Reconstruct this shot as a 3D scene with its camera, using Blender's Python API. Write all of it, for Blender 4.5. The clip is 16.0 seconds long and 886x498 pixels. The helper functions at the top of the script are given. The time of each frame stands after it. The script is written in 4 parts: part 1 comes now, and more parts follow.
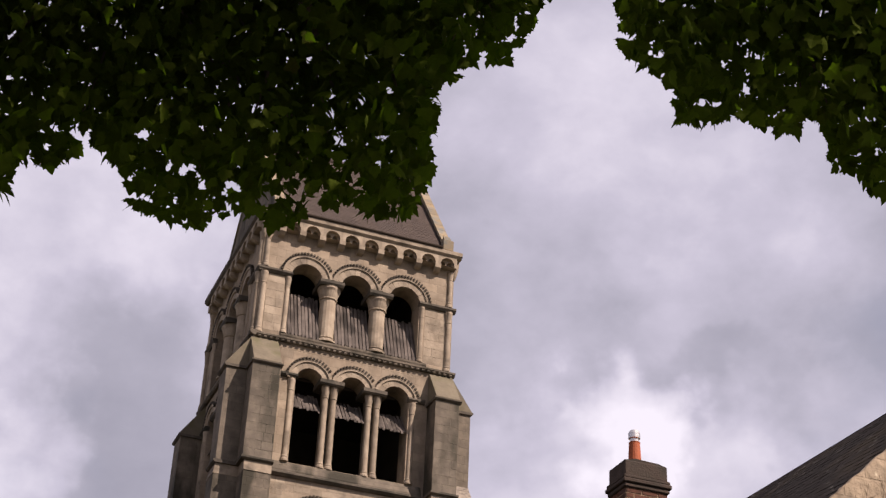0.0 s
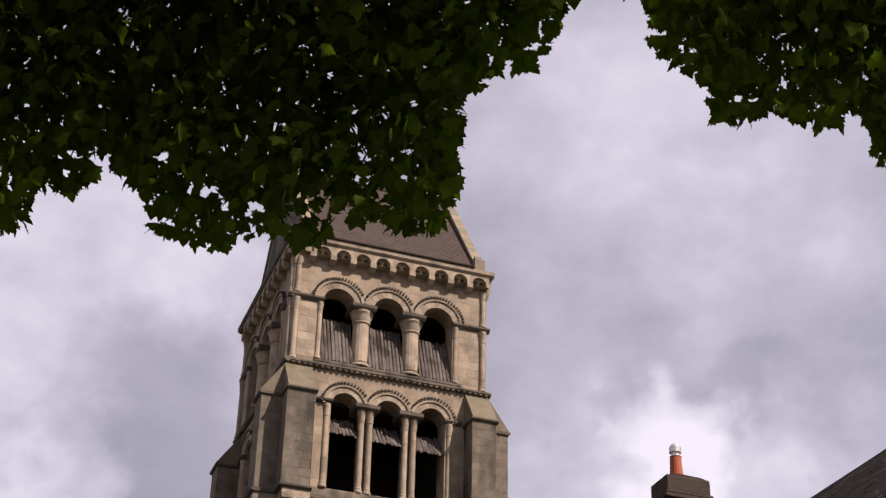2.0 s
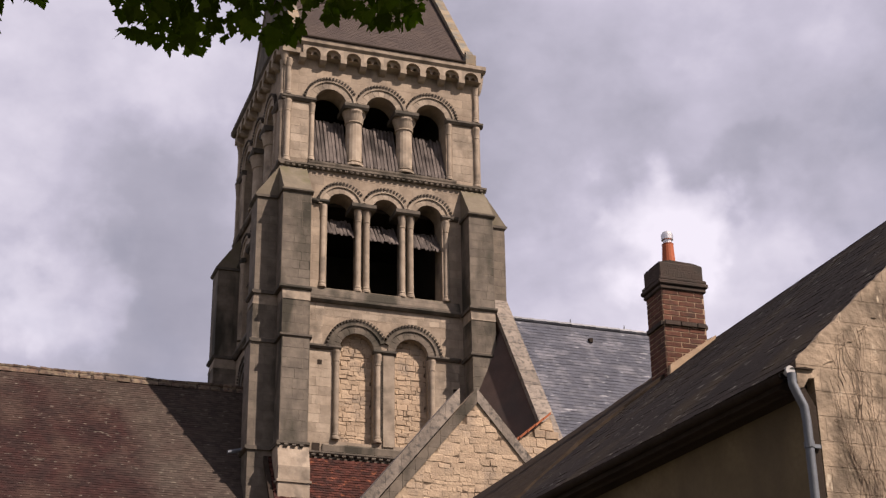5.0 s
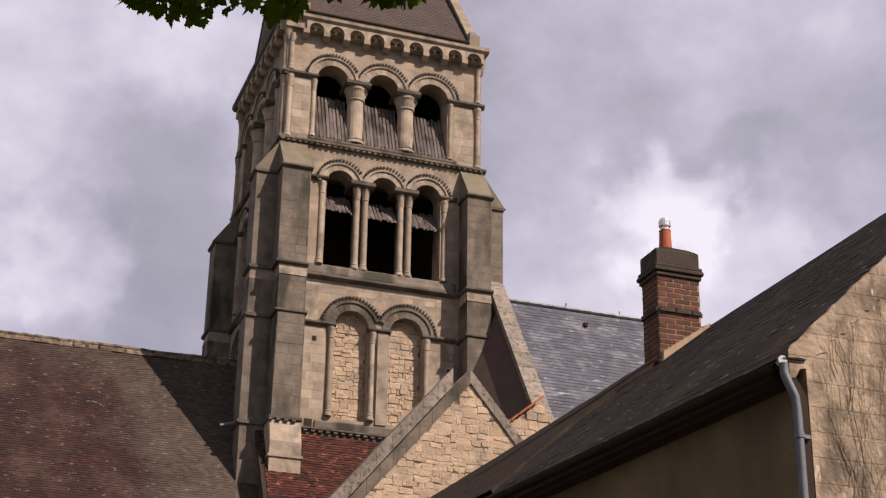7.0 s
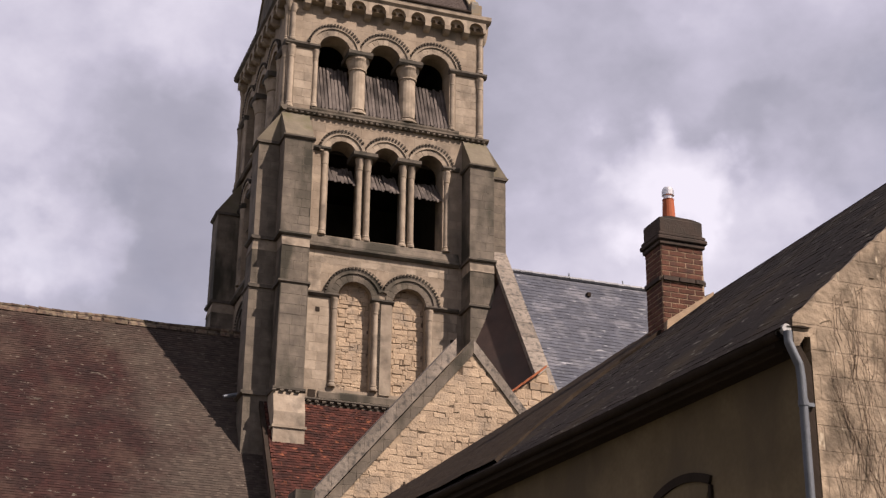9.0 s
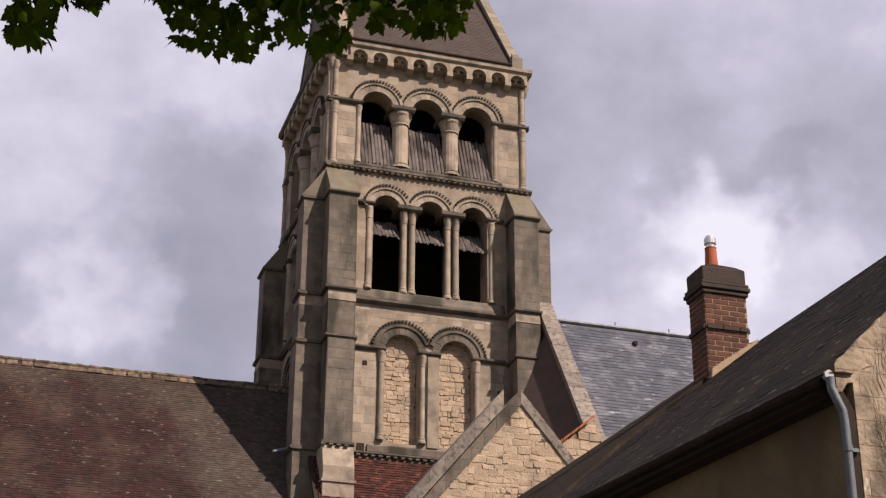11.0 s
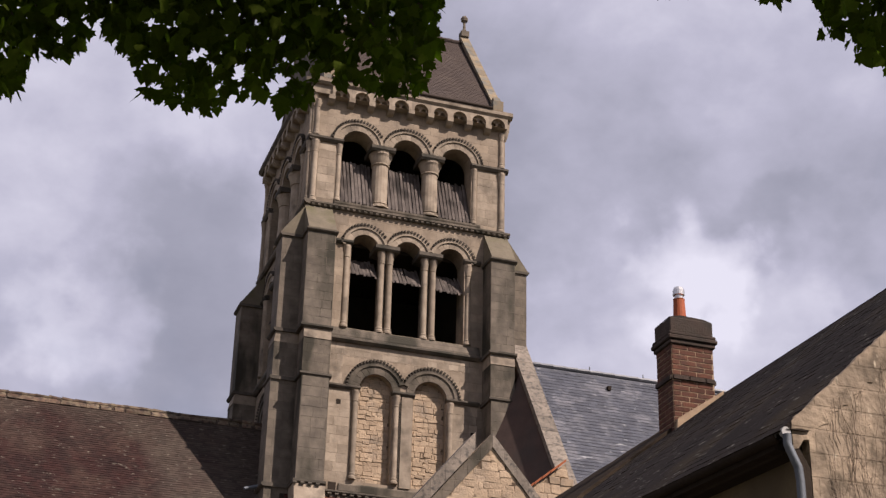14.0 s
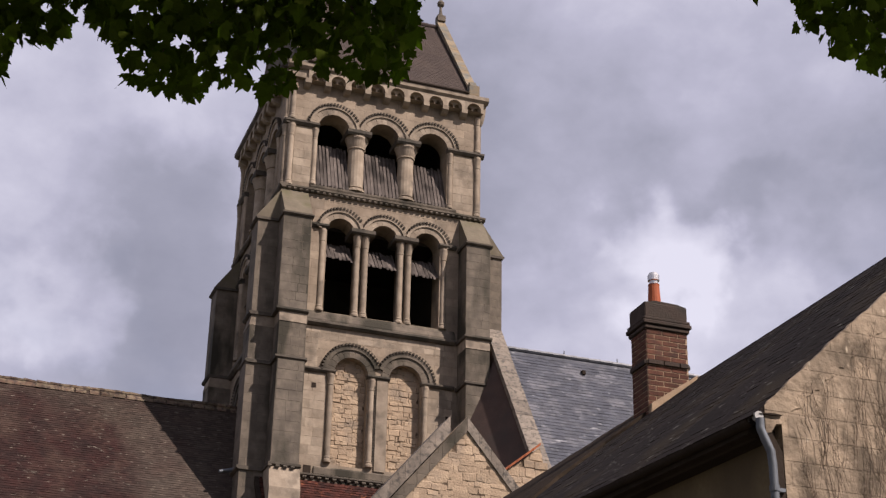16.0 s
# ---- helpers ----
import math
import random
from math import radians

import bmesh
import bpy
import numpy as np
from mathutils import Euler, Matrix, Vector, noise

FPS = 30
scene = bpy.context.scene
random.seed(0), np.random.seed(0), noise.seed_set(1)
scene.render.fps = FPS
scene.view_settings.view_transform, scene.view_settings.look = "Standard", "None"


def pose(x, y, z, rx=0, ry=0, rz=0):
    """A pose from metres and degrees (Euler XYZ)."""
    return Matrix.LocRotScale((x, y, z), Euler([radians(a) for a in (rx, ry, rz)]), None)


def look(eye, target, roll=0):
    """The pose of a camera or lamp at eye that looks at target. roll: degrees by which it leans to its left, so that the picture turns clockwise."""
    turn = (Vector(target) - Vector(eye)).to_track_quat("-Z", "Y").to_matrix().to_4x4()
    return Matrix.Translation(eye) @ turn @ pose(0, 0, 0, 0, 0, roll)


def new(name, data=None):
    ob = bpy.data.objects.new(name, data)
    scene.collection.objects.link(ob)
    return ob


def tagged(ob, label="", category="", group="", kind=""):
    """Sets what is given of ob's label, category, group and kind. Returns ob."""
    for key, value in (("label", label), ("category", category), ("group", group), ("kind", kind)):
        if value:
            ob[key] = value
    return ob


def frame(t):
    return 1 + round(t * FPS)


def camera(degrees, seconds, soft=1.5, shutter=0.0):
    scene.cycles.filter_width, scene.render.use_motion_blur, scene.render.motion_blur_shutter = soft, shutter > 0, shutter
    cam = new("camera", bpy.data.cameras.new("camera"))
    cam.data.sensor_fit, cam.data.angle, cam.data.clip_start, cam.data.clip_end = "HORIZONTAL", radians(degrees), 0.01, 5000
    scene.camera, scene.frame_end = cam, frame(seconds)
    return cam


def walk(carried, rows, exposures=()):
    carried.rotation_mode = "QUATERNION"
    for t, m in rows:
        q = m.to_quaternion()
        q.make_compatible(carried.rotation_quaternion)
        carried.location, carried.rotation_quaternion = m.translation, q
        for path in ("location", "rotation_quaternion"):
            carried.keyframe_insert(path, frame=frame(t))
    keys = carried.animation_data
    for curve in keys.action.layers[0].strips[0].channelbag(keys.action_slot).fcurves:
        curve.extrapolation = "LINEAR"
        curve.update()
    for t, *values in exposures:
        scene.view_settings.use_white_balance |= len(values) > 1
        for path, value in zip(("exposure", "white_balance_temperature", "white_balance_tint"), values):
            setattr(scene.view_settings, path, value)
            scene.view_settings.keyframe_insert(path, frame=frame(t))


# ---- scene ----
cam = camera(31.2, 16.0, soft=1.35)
PATH = [
    (0, (-10.631, -45.866, 1.628), (-10.028, -44.255, 2.648), 2.7),
    (0.5, (-10.629, -45.745, 1.676), (-10.006, -44.14, 2.694), 2.5),
    (1, (-10.578, -45.694, 1.691), (-10.0, -44.073, 2.712), 2.1),
    (1.5, (-10.561, -45.672, 1.707), (-9.992, -44.048, 2.727), 1.4),
    (2, (-10.549, -45.657, 1.723), (-9.988, -44.044, 2.765), 1.4),
    (2.5, (-10.508, -45.622, 1.731), (-9.962, -43.972, 2.721), 1.3),
    (3, (-10.518, -45.566, 1.763), (-9.946, -43.878, 2.669), 0.6),
    (3.5, (-10.471, -45.579, 1.725), (-9.889, -43.852, 2.55), -0.8),
    (6, (-10.443, -45.674, 1.732), (-9.815, -43.957, 2.543), -0.1),
    (6.5, (-10.432, -45.653, 1.729), (-9.8, -43.929, 2.522), 0.6),
    (7, (-10.441, -45.654, 1.724), (-9.83, -43.923, 2.517), 0.9),
    (7.5, (-10.438, -45.64, 1.735), (-9.83, -43.908, 2.528), 0.1),
    (8, (-10.443, -45.644, 1.75), (-9.826, -43.922, 2.56), 0.3),
    (8.5, (-10.435, -45.627, 1.749), (-9.806, -43.884, 2.502), 0.4),
    (8.7, (-10.431, -45.627, 1.739), (-9.817, -43.88, 2.496), 0.8),
    (10.8, (-10.538, -45.786, 1.679), (-9.909, -44.053, 2.454), -0.5),
    (11, (-10.488, -45.835, 1.658), (-9.938, -44.095, 2.476), 0.3),
    (11.5, (-10.368, -45.979, 1.652), (-9.814, -44.244, 2.478), 1.2),
    (12, (-10.407, -46.06, 1.649), (-9.833, -44.339, 2.49), 1.0),
    (12.5, (-10.464, -46.079, 1.656), (-9.939, -44.34, 2.492), 0.5),
    (13, (-10.439, -46.054, 1.687), (-9.893, -44.325, 2.532), 1.2),
    (13.5, (-10.417, -46.044, 1.677), (-9.867, -44.327, 2.543), 1.9),
    (14, (-10.427, -46.057, 1.678), (-9.861, -44.343, 2.54), 1.4),
    (14.5, (-10.441, -46.071, 1.667), (-9.868, -44.357, 2.523), 1.1),
    (15, (-10.454, -46.083, 1.661), (-9.859, -44.371, 2.507), 0.9),
    (15.5, (-10.459, -46.115, 1.646), (-9.865, -44.403, 2.491), 1.2),
    (16, (-10.489, -46.154, 1.638), (-9.89, -44.443, 2.482), 1.2),
]
walk(cam, [(t, look(e, g, r)) for t, e, g, r in PATH], [(0, 0.60, 6490, 16.5), (3.5, 0.53, 6440, 16.5), (8.5, 0.54, 6410, 16), (12.0, 0.50, 6270, 15), (14.0, 0.40, 6160, 14.5), (16, 0.36, 6110, 14.5)])

# ---- world, sun, exposure ----
SUN_AZ = math.atan2(-0.79, 0.61)      # horizontal way towards the sun
SUN_EL = radians(46)
sun = new("sun", bpy.data.lights.new("sun", "SUN"))
sun.data.energy, sun.data.angle, sun.data.color = 5.0, radians(0.8), (1.0, 0.865, 0.745)
sun_way = Vector((math.cos(SUN_AZ) * math.cos(SUN_EL), math.sin(SUN_AZ) * math.cos(SUN_EL), math.sin(SUN_EL)))
sun.matrix_world = look(sun_way * 100, (0, 0, 0))


def make_world():
    w = bpy.data.worlds.new("cloudy_sky")
    w.use_nodes = True
    scene.world = w
    n, l = w.node_tree.nodes, w.node_tree.links
    n.clear()
    out, bg = n.new("ShaderNodeOutputWorld"), n.new("ShaderNodeBackground")
    sky = n.new("ShaderNodeTexSky")
    sky.sky_type, sky.sun_disc = "NISHITA", False
    sky.sun_elevation, sky.sun_rotation = SUN_EL, math.pi / 2 - SUN_AZ
    tc = n.new("ShaderNodeTexCoord")

    def noise_at(scale, detail, rough, loc, stretch):
        m = n.new("ShaderNodeMapping")
        m.inputs["Location"].default_value, m.inputs["Scale"].default_value = loc, stretch
        t = n.new("ShaderNodeTexNoise")
        t.inputs["Scale"].default_value, t.inputs["Detail"].default_value, t.inputs["Roughness"].default_value = scale, detail, rough
        t.inputs["Distortion"].default_value = 0.1
        l.new(tc.outputs["Generated"], m.inputs["Vector"])
        l.new(m.outputs[0], t.inputs["Vector"])
        return t.outputs["Fac"]

    def math_node(op, a, b=None):
        m = n.new("ShaderNodeMath")
        m.operation = op
        for i, v in enumerate((a, b)):
            if v is None:
                continue
            if isinstance(v, float):
                m.inputs[i].default_value = v
            else:
                l.new(v, m.inputs[i])
        return m.outputs[0]

    def drift(vec, scale, amount, loc):
        """The way to the sky pushed about by noise, so that banks of cloud get ragged edges."""
        m, t, sub, mul, norm = n.new("ShaderNodeMapping"), n.new("ShaderNodeTexNoise"), n.new("ShaderNodeVectorMath"), n.new("ShaderNodeVectorMath"), n.new("ShaderNodeVectorMath")
        m.inputs["Location"].default_value = loc
        t.inputs["Scale"].default_value, t.inputs["Detail"].default_value, t.inputs["Roughness"].default_value = scale, 4, 0.55
        sub.operation, mul.operation, norm.operation = "SUBTRACT", "MULTIPLY_ADD", "NORMALIZE"
        sub.inputs[1].default_value, mul.inputs[1].default_value = (0.5, 0.5, 0.5), (amount, amount, amount)
        l.new(tc.outputs["Generated"], m.inputs["Vector"])
        l.new(m.outputs[0], t.inputs["Vector"])
        l.new(t.outputs["Color"], sub.inputs[0])
        l.new(sub.outputs[0], mul.inputs[0])
        l.new(vec, mul.inputs[2])
        l.new(mul.outputs[0], norm.inputs[0])
        return norm.outputs[0]

    ragged = drift(drift(tc.outputs["Generated"], 9.0, 0.16, (0.3, 1.1, 0.7)), 32.0, 0.05, (2.3, 0.4, 1.9))
    big = noise_at(3.2, 4, 0.5, (0.30, 0.1, 0.55), (1, 1, 1.6))
    fine = noise_at(9.0, 5, 0.55, (1.7, 0.2, 0.9), (1, 1, 1.5))
    wisp = noise_at(24.0, 5, 0.6, (0.4, 2.2, 0.3), (1, 1, 1.3))
    mix = math_node("ADD", math_node("ADD", math_node("MULTIPLY", big, 0.52), math_node("MULTIPLY", fine, 0.36)), math_node("MULTIPLY", wisp, 0.12))
    mix = math_node("ADD", mix, 0.03)

    def lobe(way, tight, amount, total):
        d = n.new("ShaderNodeVectorMath")
        d.operation = "DOT_PRODUCT"
        l.new(ragged, d.inputs[0])
        d.inputs[1].default_value = Vector(way).normalized()
        r = n.new("ShaderNodeMapRange")
        r.interpolation_type = "SMOOTHSTEP"
        r.inputs["From Min"].default_value, r.inputs["From Max"].default_value = tight, 1.0
        r.inputs["To Min"].default_value, r.inputs["To Max"].default_value = 0.0, amount
        l.new(d.outputs["Value"], r.inputs["Value"])
        return math_node("ADD", total, r.outputs[0])

    for way, tight, amount in SKY_LOBES:
        mix = lobe(way, tight, amount, mix)
    ramp = n.new("ShaderNodeValToRGB")
    e = ramp.color_ramp.elements
    e[0].position, e[0].color = 0.28, (0.32, 0.318, 0.378, 1)
    e[1].position, e[1].color = 0.80, (0.95, 0.91, 0.98, 1)
    m1 = e.new(0.47)
    m1.color = (0.44, 0.43, 0.50, 1)
    m2 = e.new(0.60)
    m2.color = (0.60, 0.577, 0.67, 1)
    l.new(mix, ramp.inputs[0])
    bg2 = n.new("ShaderNodeBackground")
    bg.inputs["Strength"].default_value, bg2.inputs["Strength"].default_value = 0.07, 0.67
    l.new(sky.outputs[0], bg.inputs["Color"])
    l.new(ramp.outputs[0], bg2.inputs["Color"])
    cover = n.new("ShaderNodeMapRange")
    cover.inputs["From Min"].default_value, cover.inputs["From Max"].default_value = 0.25, 0.45
    cover.inputs["To Min"].default_value, cover.inputs["To Max"].default_value = 0.55, 0.97
    l.new(big, cover.inputs["Value"])
    ms = n.new("ShaderNodeMixShader")
    l.new(cover.outputs[0], ms.inputs[0])
    l.new(bg.outputs[0], ms.inputs[1])
    l.new(bg2.outputs[0], ms.inputs[2])
    l.new(ms.outputs[0], out.inputs["Surface"])


# lighter and darker banks of cloud: way, width, amount
SKY_LOBES = [
    ((0.03, 0.875, 0.48), 0.9700, 0.105),
    ((0.142, 0.863, 0.484), 0.9975, 0.06),
    ((0.134, 0.910, 0.391), 0.9950, -0.15),
    ((0.066, 0.926, 0.370), 0.9988, 0.13),
    ((0.430, 0.800, 0.418), 0.9988, 0.15),
    ((0.400, 0.826, 0.397), 0.9975, 0.08),
    ((0.470, 0.796, 0.382), 0.9970, 0.14),
    ((0.360, 0.790, 0.495), 0.9960, -0.05),
    ((0.495, 0.756, 0.426), 0.9985, -0.08),
    ((0.530, 0.740, 0.405), 0.9980, 0.08),
    ((0.470, 0.730, 0.496), 0.9950, 0.05),
]
make_world()


# ---- materials ----
def material(name, c1, c2, scale=3.0, rough=0.85, bump=0.3, fine=40.0, stain=None, stain_scale=0.6, stain_at=(0.5, 0.7),
             joints=None, metal=0.0, spread=0.0, streak=1.0, speck=None, transl=0.0, gloss=0.2, zones=()):
    """Two colours mixed by noise, a fine grain, stains of a third colour, joints (width, height, size, colour), specks, and zones of growth
    (axis, start, full, colour, amount) with a ragged edge."""
    m = bpy.data.materials.new(name)
    m.use_nodes = True
    n, l = m.node_tree.nodes, m.node_tree.links
    bsdf = n["Principled BSDF"]
    bsdf.inputs["Roughness"].default_value, bsdf.inputs["Metallic"].default_value = rough, metal
    bsdf.inputs["Specular IOR Level"].default_value = gloss
    tc = n.new("ShaderNodeTexCoord")
    src = tc.outputs["Object"]

    def tex(s, detail=4.0, vec=None, stretch=None):
        t = n.new("ShaderNodeTexNoise")
        t.inputs["Scale"].default_value, t.inputs["Detail"].default_value = s, detail
        v = vec or src
        if stretch:
            mp = n.new("ShaderNodeMapping")
            mp.inputs["Scale"].default_value = stretch
            l.new(v, mp.inputs["Vector"])
            v = mp.outputs[0]
        l.new(v, t.inputs["Vector"])
        return t.outputs["Fac"]

    def mix(fac, a, b, kind="MIX"):
        x = n.new("ShaderNodeMix")
        x.data_type, x.blend_type = "RGBA", kind
        for i, v in ((0, fac), (6, a), (7, b)):
            if isinstance(v, (int, float)):
                x.inputs[i].default_value = v
            elif isinstance(v, tuple):
                x.inputs[i].default_value = (*v, 1)
            else:
                l.new(v, x.inputs[i])
        return x.outputs[2]

    def between(v, lo, hi, a=0.0, b=1.0):
        r = n.new("ShaderNodeMapRange")
        r.inputs["From Min"].default_value, r.inputs["From Max"].default_value = lo, hi
        r.inputs["To Min"].default_value, r.inputs["To Max"].default_value = a, b
        l.new(v, r.inputs["Value"])
        return r.outputs[0]

    grain = tex(fine, 3.0)
    col = mix(between(tex(scale, 5.0), 0.36, 0.64), c1, c2)
    col = mix(between(grain, 0.3, 0.7, 0.0, 0.35), col, tuple(0.55 * v for v in c1))
    height = grain
    if stain:
        col = mix(between(tex(stain_scale, 6.0, None, (1, 1, 1 / streak)), stain_at[0], stain_at[1]), col, stain)
    for axis, start, full, colour, amount in zones:
        sep, add = n.new("ShaderNodeSeparateXYZ"), n.new("ShaderNodeMath")
        add.operation = "MULTIPLY_ADD"
        l.new(src, sep.inputs[0])
        l.new(tex(0.7, 6.0), add.inputs[0])
        add.inputs[1].default_value = 6.0 * (1 if full > start else -1)
        l.new(sep.outputs[axis], add.inputs[2])
        col = mix(between(add.outputs[0], start + 3.0 * (1 if full > start else -1), full + 3.0 * (1 if full > start else -1), 0.0, amount), col, colour)
    if speck:
        col = mix(between(tex(speck[1], 2.0, None, speck[2] if len(speck) > 2 else None), 0.66, 0.72), col, speck[0])
    if joints:
        bw, bh, size, jc = joints
        sep, com, add = n.new("ShaderNodeSeparateXYZ"), n.new("ShaderNodeCombineXYZ"), n.new("ShaderNodeMath")
        l.new(src, sep.inputs[0])
        l.new(sep.outputs[0], add.inputs[0])
        l.new(sep.outputs[1], add.inputs[1])
        l.new(add.outputs[0], com.inputs[0])
        l.new(sep.outputs[2], com.inputs[1])
        br = n.new("ShaderNodeTexBrick")
        br.inputs["Scale"].default_value = 1.0
        br.inputs["Brick Width"].default_value, br.inputs["Row Height"].default_value = bw, bh
        br.inputs["Mortar Size"].default_value, br.inputs["Mortar Smooth"].default_value = size, 0.3
        br.inputs["Color1"].default_value, br.inputs["Color2"].default_value = (0.72, 0.72, 0.72, 1), (1.12, 1.1, 1.06, 1)
        br.inputs["Mortar"].default_value = (*jc, 1)
        l.new(com.outputs[0], br.inputs["Vector"])
        col = mix(0.45, col, br.outputs["Color"], "MULTIPLY")
        sub = n.new("ShaderNodeMath")
        sub.operation = "MULTIPLY_ADD"
        l.new(br.outputs["Fac"], sub.inputs[0])
        sub.inputs[1].default_value = -0.8
        l.new(grain, sub.inputs[2])
        height = sub.outputs[0]
    if spread:
        oi, geo = n.new("ShaderNodeObjectInfo"), n.new("ShaderNodeNewGeometry")
        add = n.new("ShaderNodeMath")
        l.new(oi.outputs["Random"], add.inputs[0])
        l.new(geo.outputs["Random Per Island"], add.inputs[1])
        fr = n.new("ShaderNodeMath")
        fr.operation = "FRACT"
        l.new(add.outputs[0], fr.inputs[0])
        g = n.new("ShaderNodeCombineColor")
        v = between(fr.outputs[0], 0.0, 1.0, 1.0 - spread, 1.0 + spread)
        for i in range(3):
            l.new(v, g.inputs[i])
        col = mix(1.0, col, g.outputs[0], "MULTIPLY")
    l.new(col, bsdf.inputs["Base Color"])
    b = n.new("ShaderNodeBump")
    b.inputs["Strength"].default_value, b.inputs["Distance"].default_value = bump, 0.02
    l.new(height, b.inputs["Height"])
    l.new(b.outputs[0], bsdf.inputs["Normal"])
    if transl:
        tr, ms = n.new("ShaderNodeBsdfTranslucent"), n.new("ShaderNodeMixShader")
        l.new(mix(1.0, col, (1.3, 1.9, 0.35), "MULTIPLY"), tr.inputs["Color"])
        ms.inputs[0].default_value = transl
        l.new(bsdf.outputs[0], ms.inputs[1])
        l.new(tr.outputs[0], ms.inputs[2])
        l.new(ms.outputs[0], n["Material Output"].inputs["Surface"])
    return m


ASHLAR = material("pale_limestone", (0.345, 0.277, 0.204), (0.255, 0.20, 0.145), 2.2, 0.9, 0.45, 9, (0.135, 0.111, 0.085), 0.8, (0.54, 0.68),
                  (0.62, 0.31, 0.010, (0.6, 0.58, 0.55)), streak=2.2)
STONE = material("carved_limestone", (0.355, 0.29, 0.217), (0.257, 0.205, 0.150), 3.0, 0.9, 0.45, 10, (0.135, 0.111, 0.085), 1.3, (0.55, 0.70), spread=0.16)
GREY = material("weathered_grey_limestone", (0.185, 0.153, 0.118), (0.115, 0.097, 0.076), 2.4, 0.92, 0.5, 9, (0.048, 0.043, 0.032), 1.0, (0.50, 0.63),
                (0.55, 0.30, 0.010, (0.66, 0.64, 0.6)), streak=2.5)
STRING = material("sooty_shaded_string_stone", (0.085, 0.072, 0.058), (0.13, 0.11, 0.085), 3.0, 0.92, 0.5, 30, (0.05, 0.046, 0.036), 1.2, (0.48, 0.66), spread=0.12)
DENTIL = material("dark_dentil_stone", (0.045, 0.038, 0.030), (0.075, 0.062, 0.048), 4.0, 0.92, 0.5, 30, spread=0.2)
SLOPE = material("lichened_slope_stone", (0.175, 0.148, 0.105), (0.14, 0.117, 0.085), 1.8, 0.92, 0.45, 9, (0.115, 0.102, 0.06), 1.4, (0.5, 0.66))
LICHEN = material("lichen_covered_coping", (0.215, 0.180, 0.130), (0.270, 0.200, 0.118), 5.0, 0.92, 0.5, 34, (0.160, 0.152, 0.128), 2.5, (0.48, 0.62), spread=0.15)
RIDGE_OLD = material("mortared_lichen_ridge", (0.105, 0.066, 0.046), (0.165, 0.135, 0.090), 4.0, 0.92, 0.7, 22, (0.055, 0.040, 0.032), 7.0, (0.50, 0.62), spread=0.4)
COPING = material("grey_lichen_coping", (0.185, 0.157, 0.128), (0.27, 0.225, 0.178), 3.0, 0.92, 0.7, 22, (0.095, 0.084, 0.072), 8.0, (0.49, 0.66), spread=0.22)
RUBBLE = material("ochre_rubble_stone", (0.43, 0.325, 0.220), (0.36, 0.266, 0.178), 3.0, 0.92, 0.9, 18, (0.255, 0.20, 0.145), 1.6, (0.52, 0.68), spread=0.15)
MORTAR = material("crumbly_lime_mortar", (0.40, 0.305, 0.205), (0.32, 0.24, 0.16), 5.0, 0.95, 0.6, 14, (0.085, 0.06, 0.04), 2.6, (0.50, 0.58))
TILE_TOWER = material("brown_flat_tiles", (0.060, 0.045, 0.038), (0.076, 0.057, 0.047), 1.2, 0.9, 0.25, 30, (0.060, 0.046, 0.040), 0.8, (0.5, 0.7),
                      (0.17, 0.10, 0.008, (0.75, 0.75, 0.75)))
TILE_NAVE = material("old_mossy_nave_tiles", (0.035, 0.0142, 0.0118), (0.025, 0.0132, 0.0112), 1.6, 0.9, 0.4, 14, (0.046, 0.026, 0.0195), 0.9, (0.50, 0.66),
                     None, speck=((0.125, 0.105, 0.082), 7.5, (0.6, 1.6, 1.6)), spread=0.24, streak=3.0,
                     zones=((0, 15.4, 17.8, (0.066, 0.053, 0.041), 0.75), (2, 16.9, 19.2, (0.055, 0.041, 0.031), 0.7)))
TILE_RED = material("red_clay_tiles", (0.066, 0.0205, 0.0135), (0.034, 0.0145, 0.0115), 3.5, 0.88, 0.3, 30, (0.14, 0.048, 0.024), 5.0, (0.60, 0.68), spread=0.45)
TILE_ORANGE = material("orange_verge_tiles", (0.368, 0.120, 0.048), (0.288, 0.088, 0.040), 8.0, 0.8, 0.3, 40, spread=0.2)
SLATE = material("blue_grey_slates", (0.044, 0.046, 0.058), (0.062, 0.064, 0.077), 1.2, 0.42, 0.25, 30, (0.112, 0.110, 0.120), 1.5, (0.50, 0.66), spread=0.24,
                 speck=((0.24, 0.24, 0.245), 3.5, (0.6, 1.5, 1.5)), gloss=0.5)
SLATE_DARK = material("dark_old_slates", (0.0155, 0.0120, 0.0108), (0.0225, 0.0172, 0.0148), 1.5, 0.9, 0.35, 34, (0.036, 0.027, 0.017), 0.9, (0.50, 0.70), spread=0.2,
                      speck=((0.17, 0.16, 0.14), 7.0, (3.5, 0.8, 3.5)), gloss=0.08)
MOSS = material("mossy_brown_ridge", (0.036, 0.026, 0.018), (0.026, 0.019, 0.014), 4.0, 0.95, 0.8, 12, (0.022, 0.017, 0.013), 2.0, (0.5, 0.7), gloss=0.05)
# Side wall base set darker than the gable's: it holds that side's shade.
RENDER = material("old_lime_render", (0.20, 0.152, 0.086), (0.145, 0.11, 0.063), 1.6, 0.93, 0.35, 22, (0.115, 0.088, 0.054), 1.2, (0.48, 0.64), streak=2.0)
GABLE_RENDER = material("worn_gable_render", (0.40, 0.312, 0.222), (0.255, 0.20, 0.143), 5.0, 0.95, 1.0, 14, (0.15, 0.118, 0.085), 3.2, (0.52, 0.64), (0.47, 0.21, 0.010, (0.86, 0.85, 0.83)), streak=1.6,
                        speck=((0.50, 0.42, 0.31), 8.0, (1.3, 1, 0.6)))
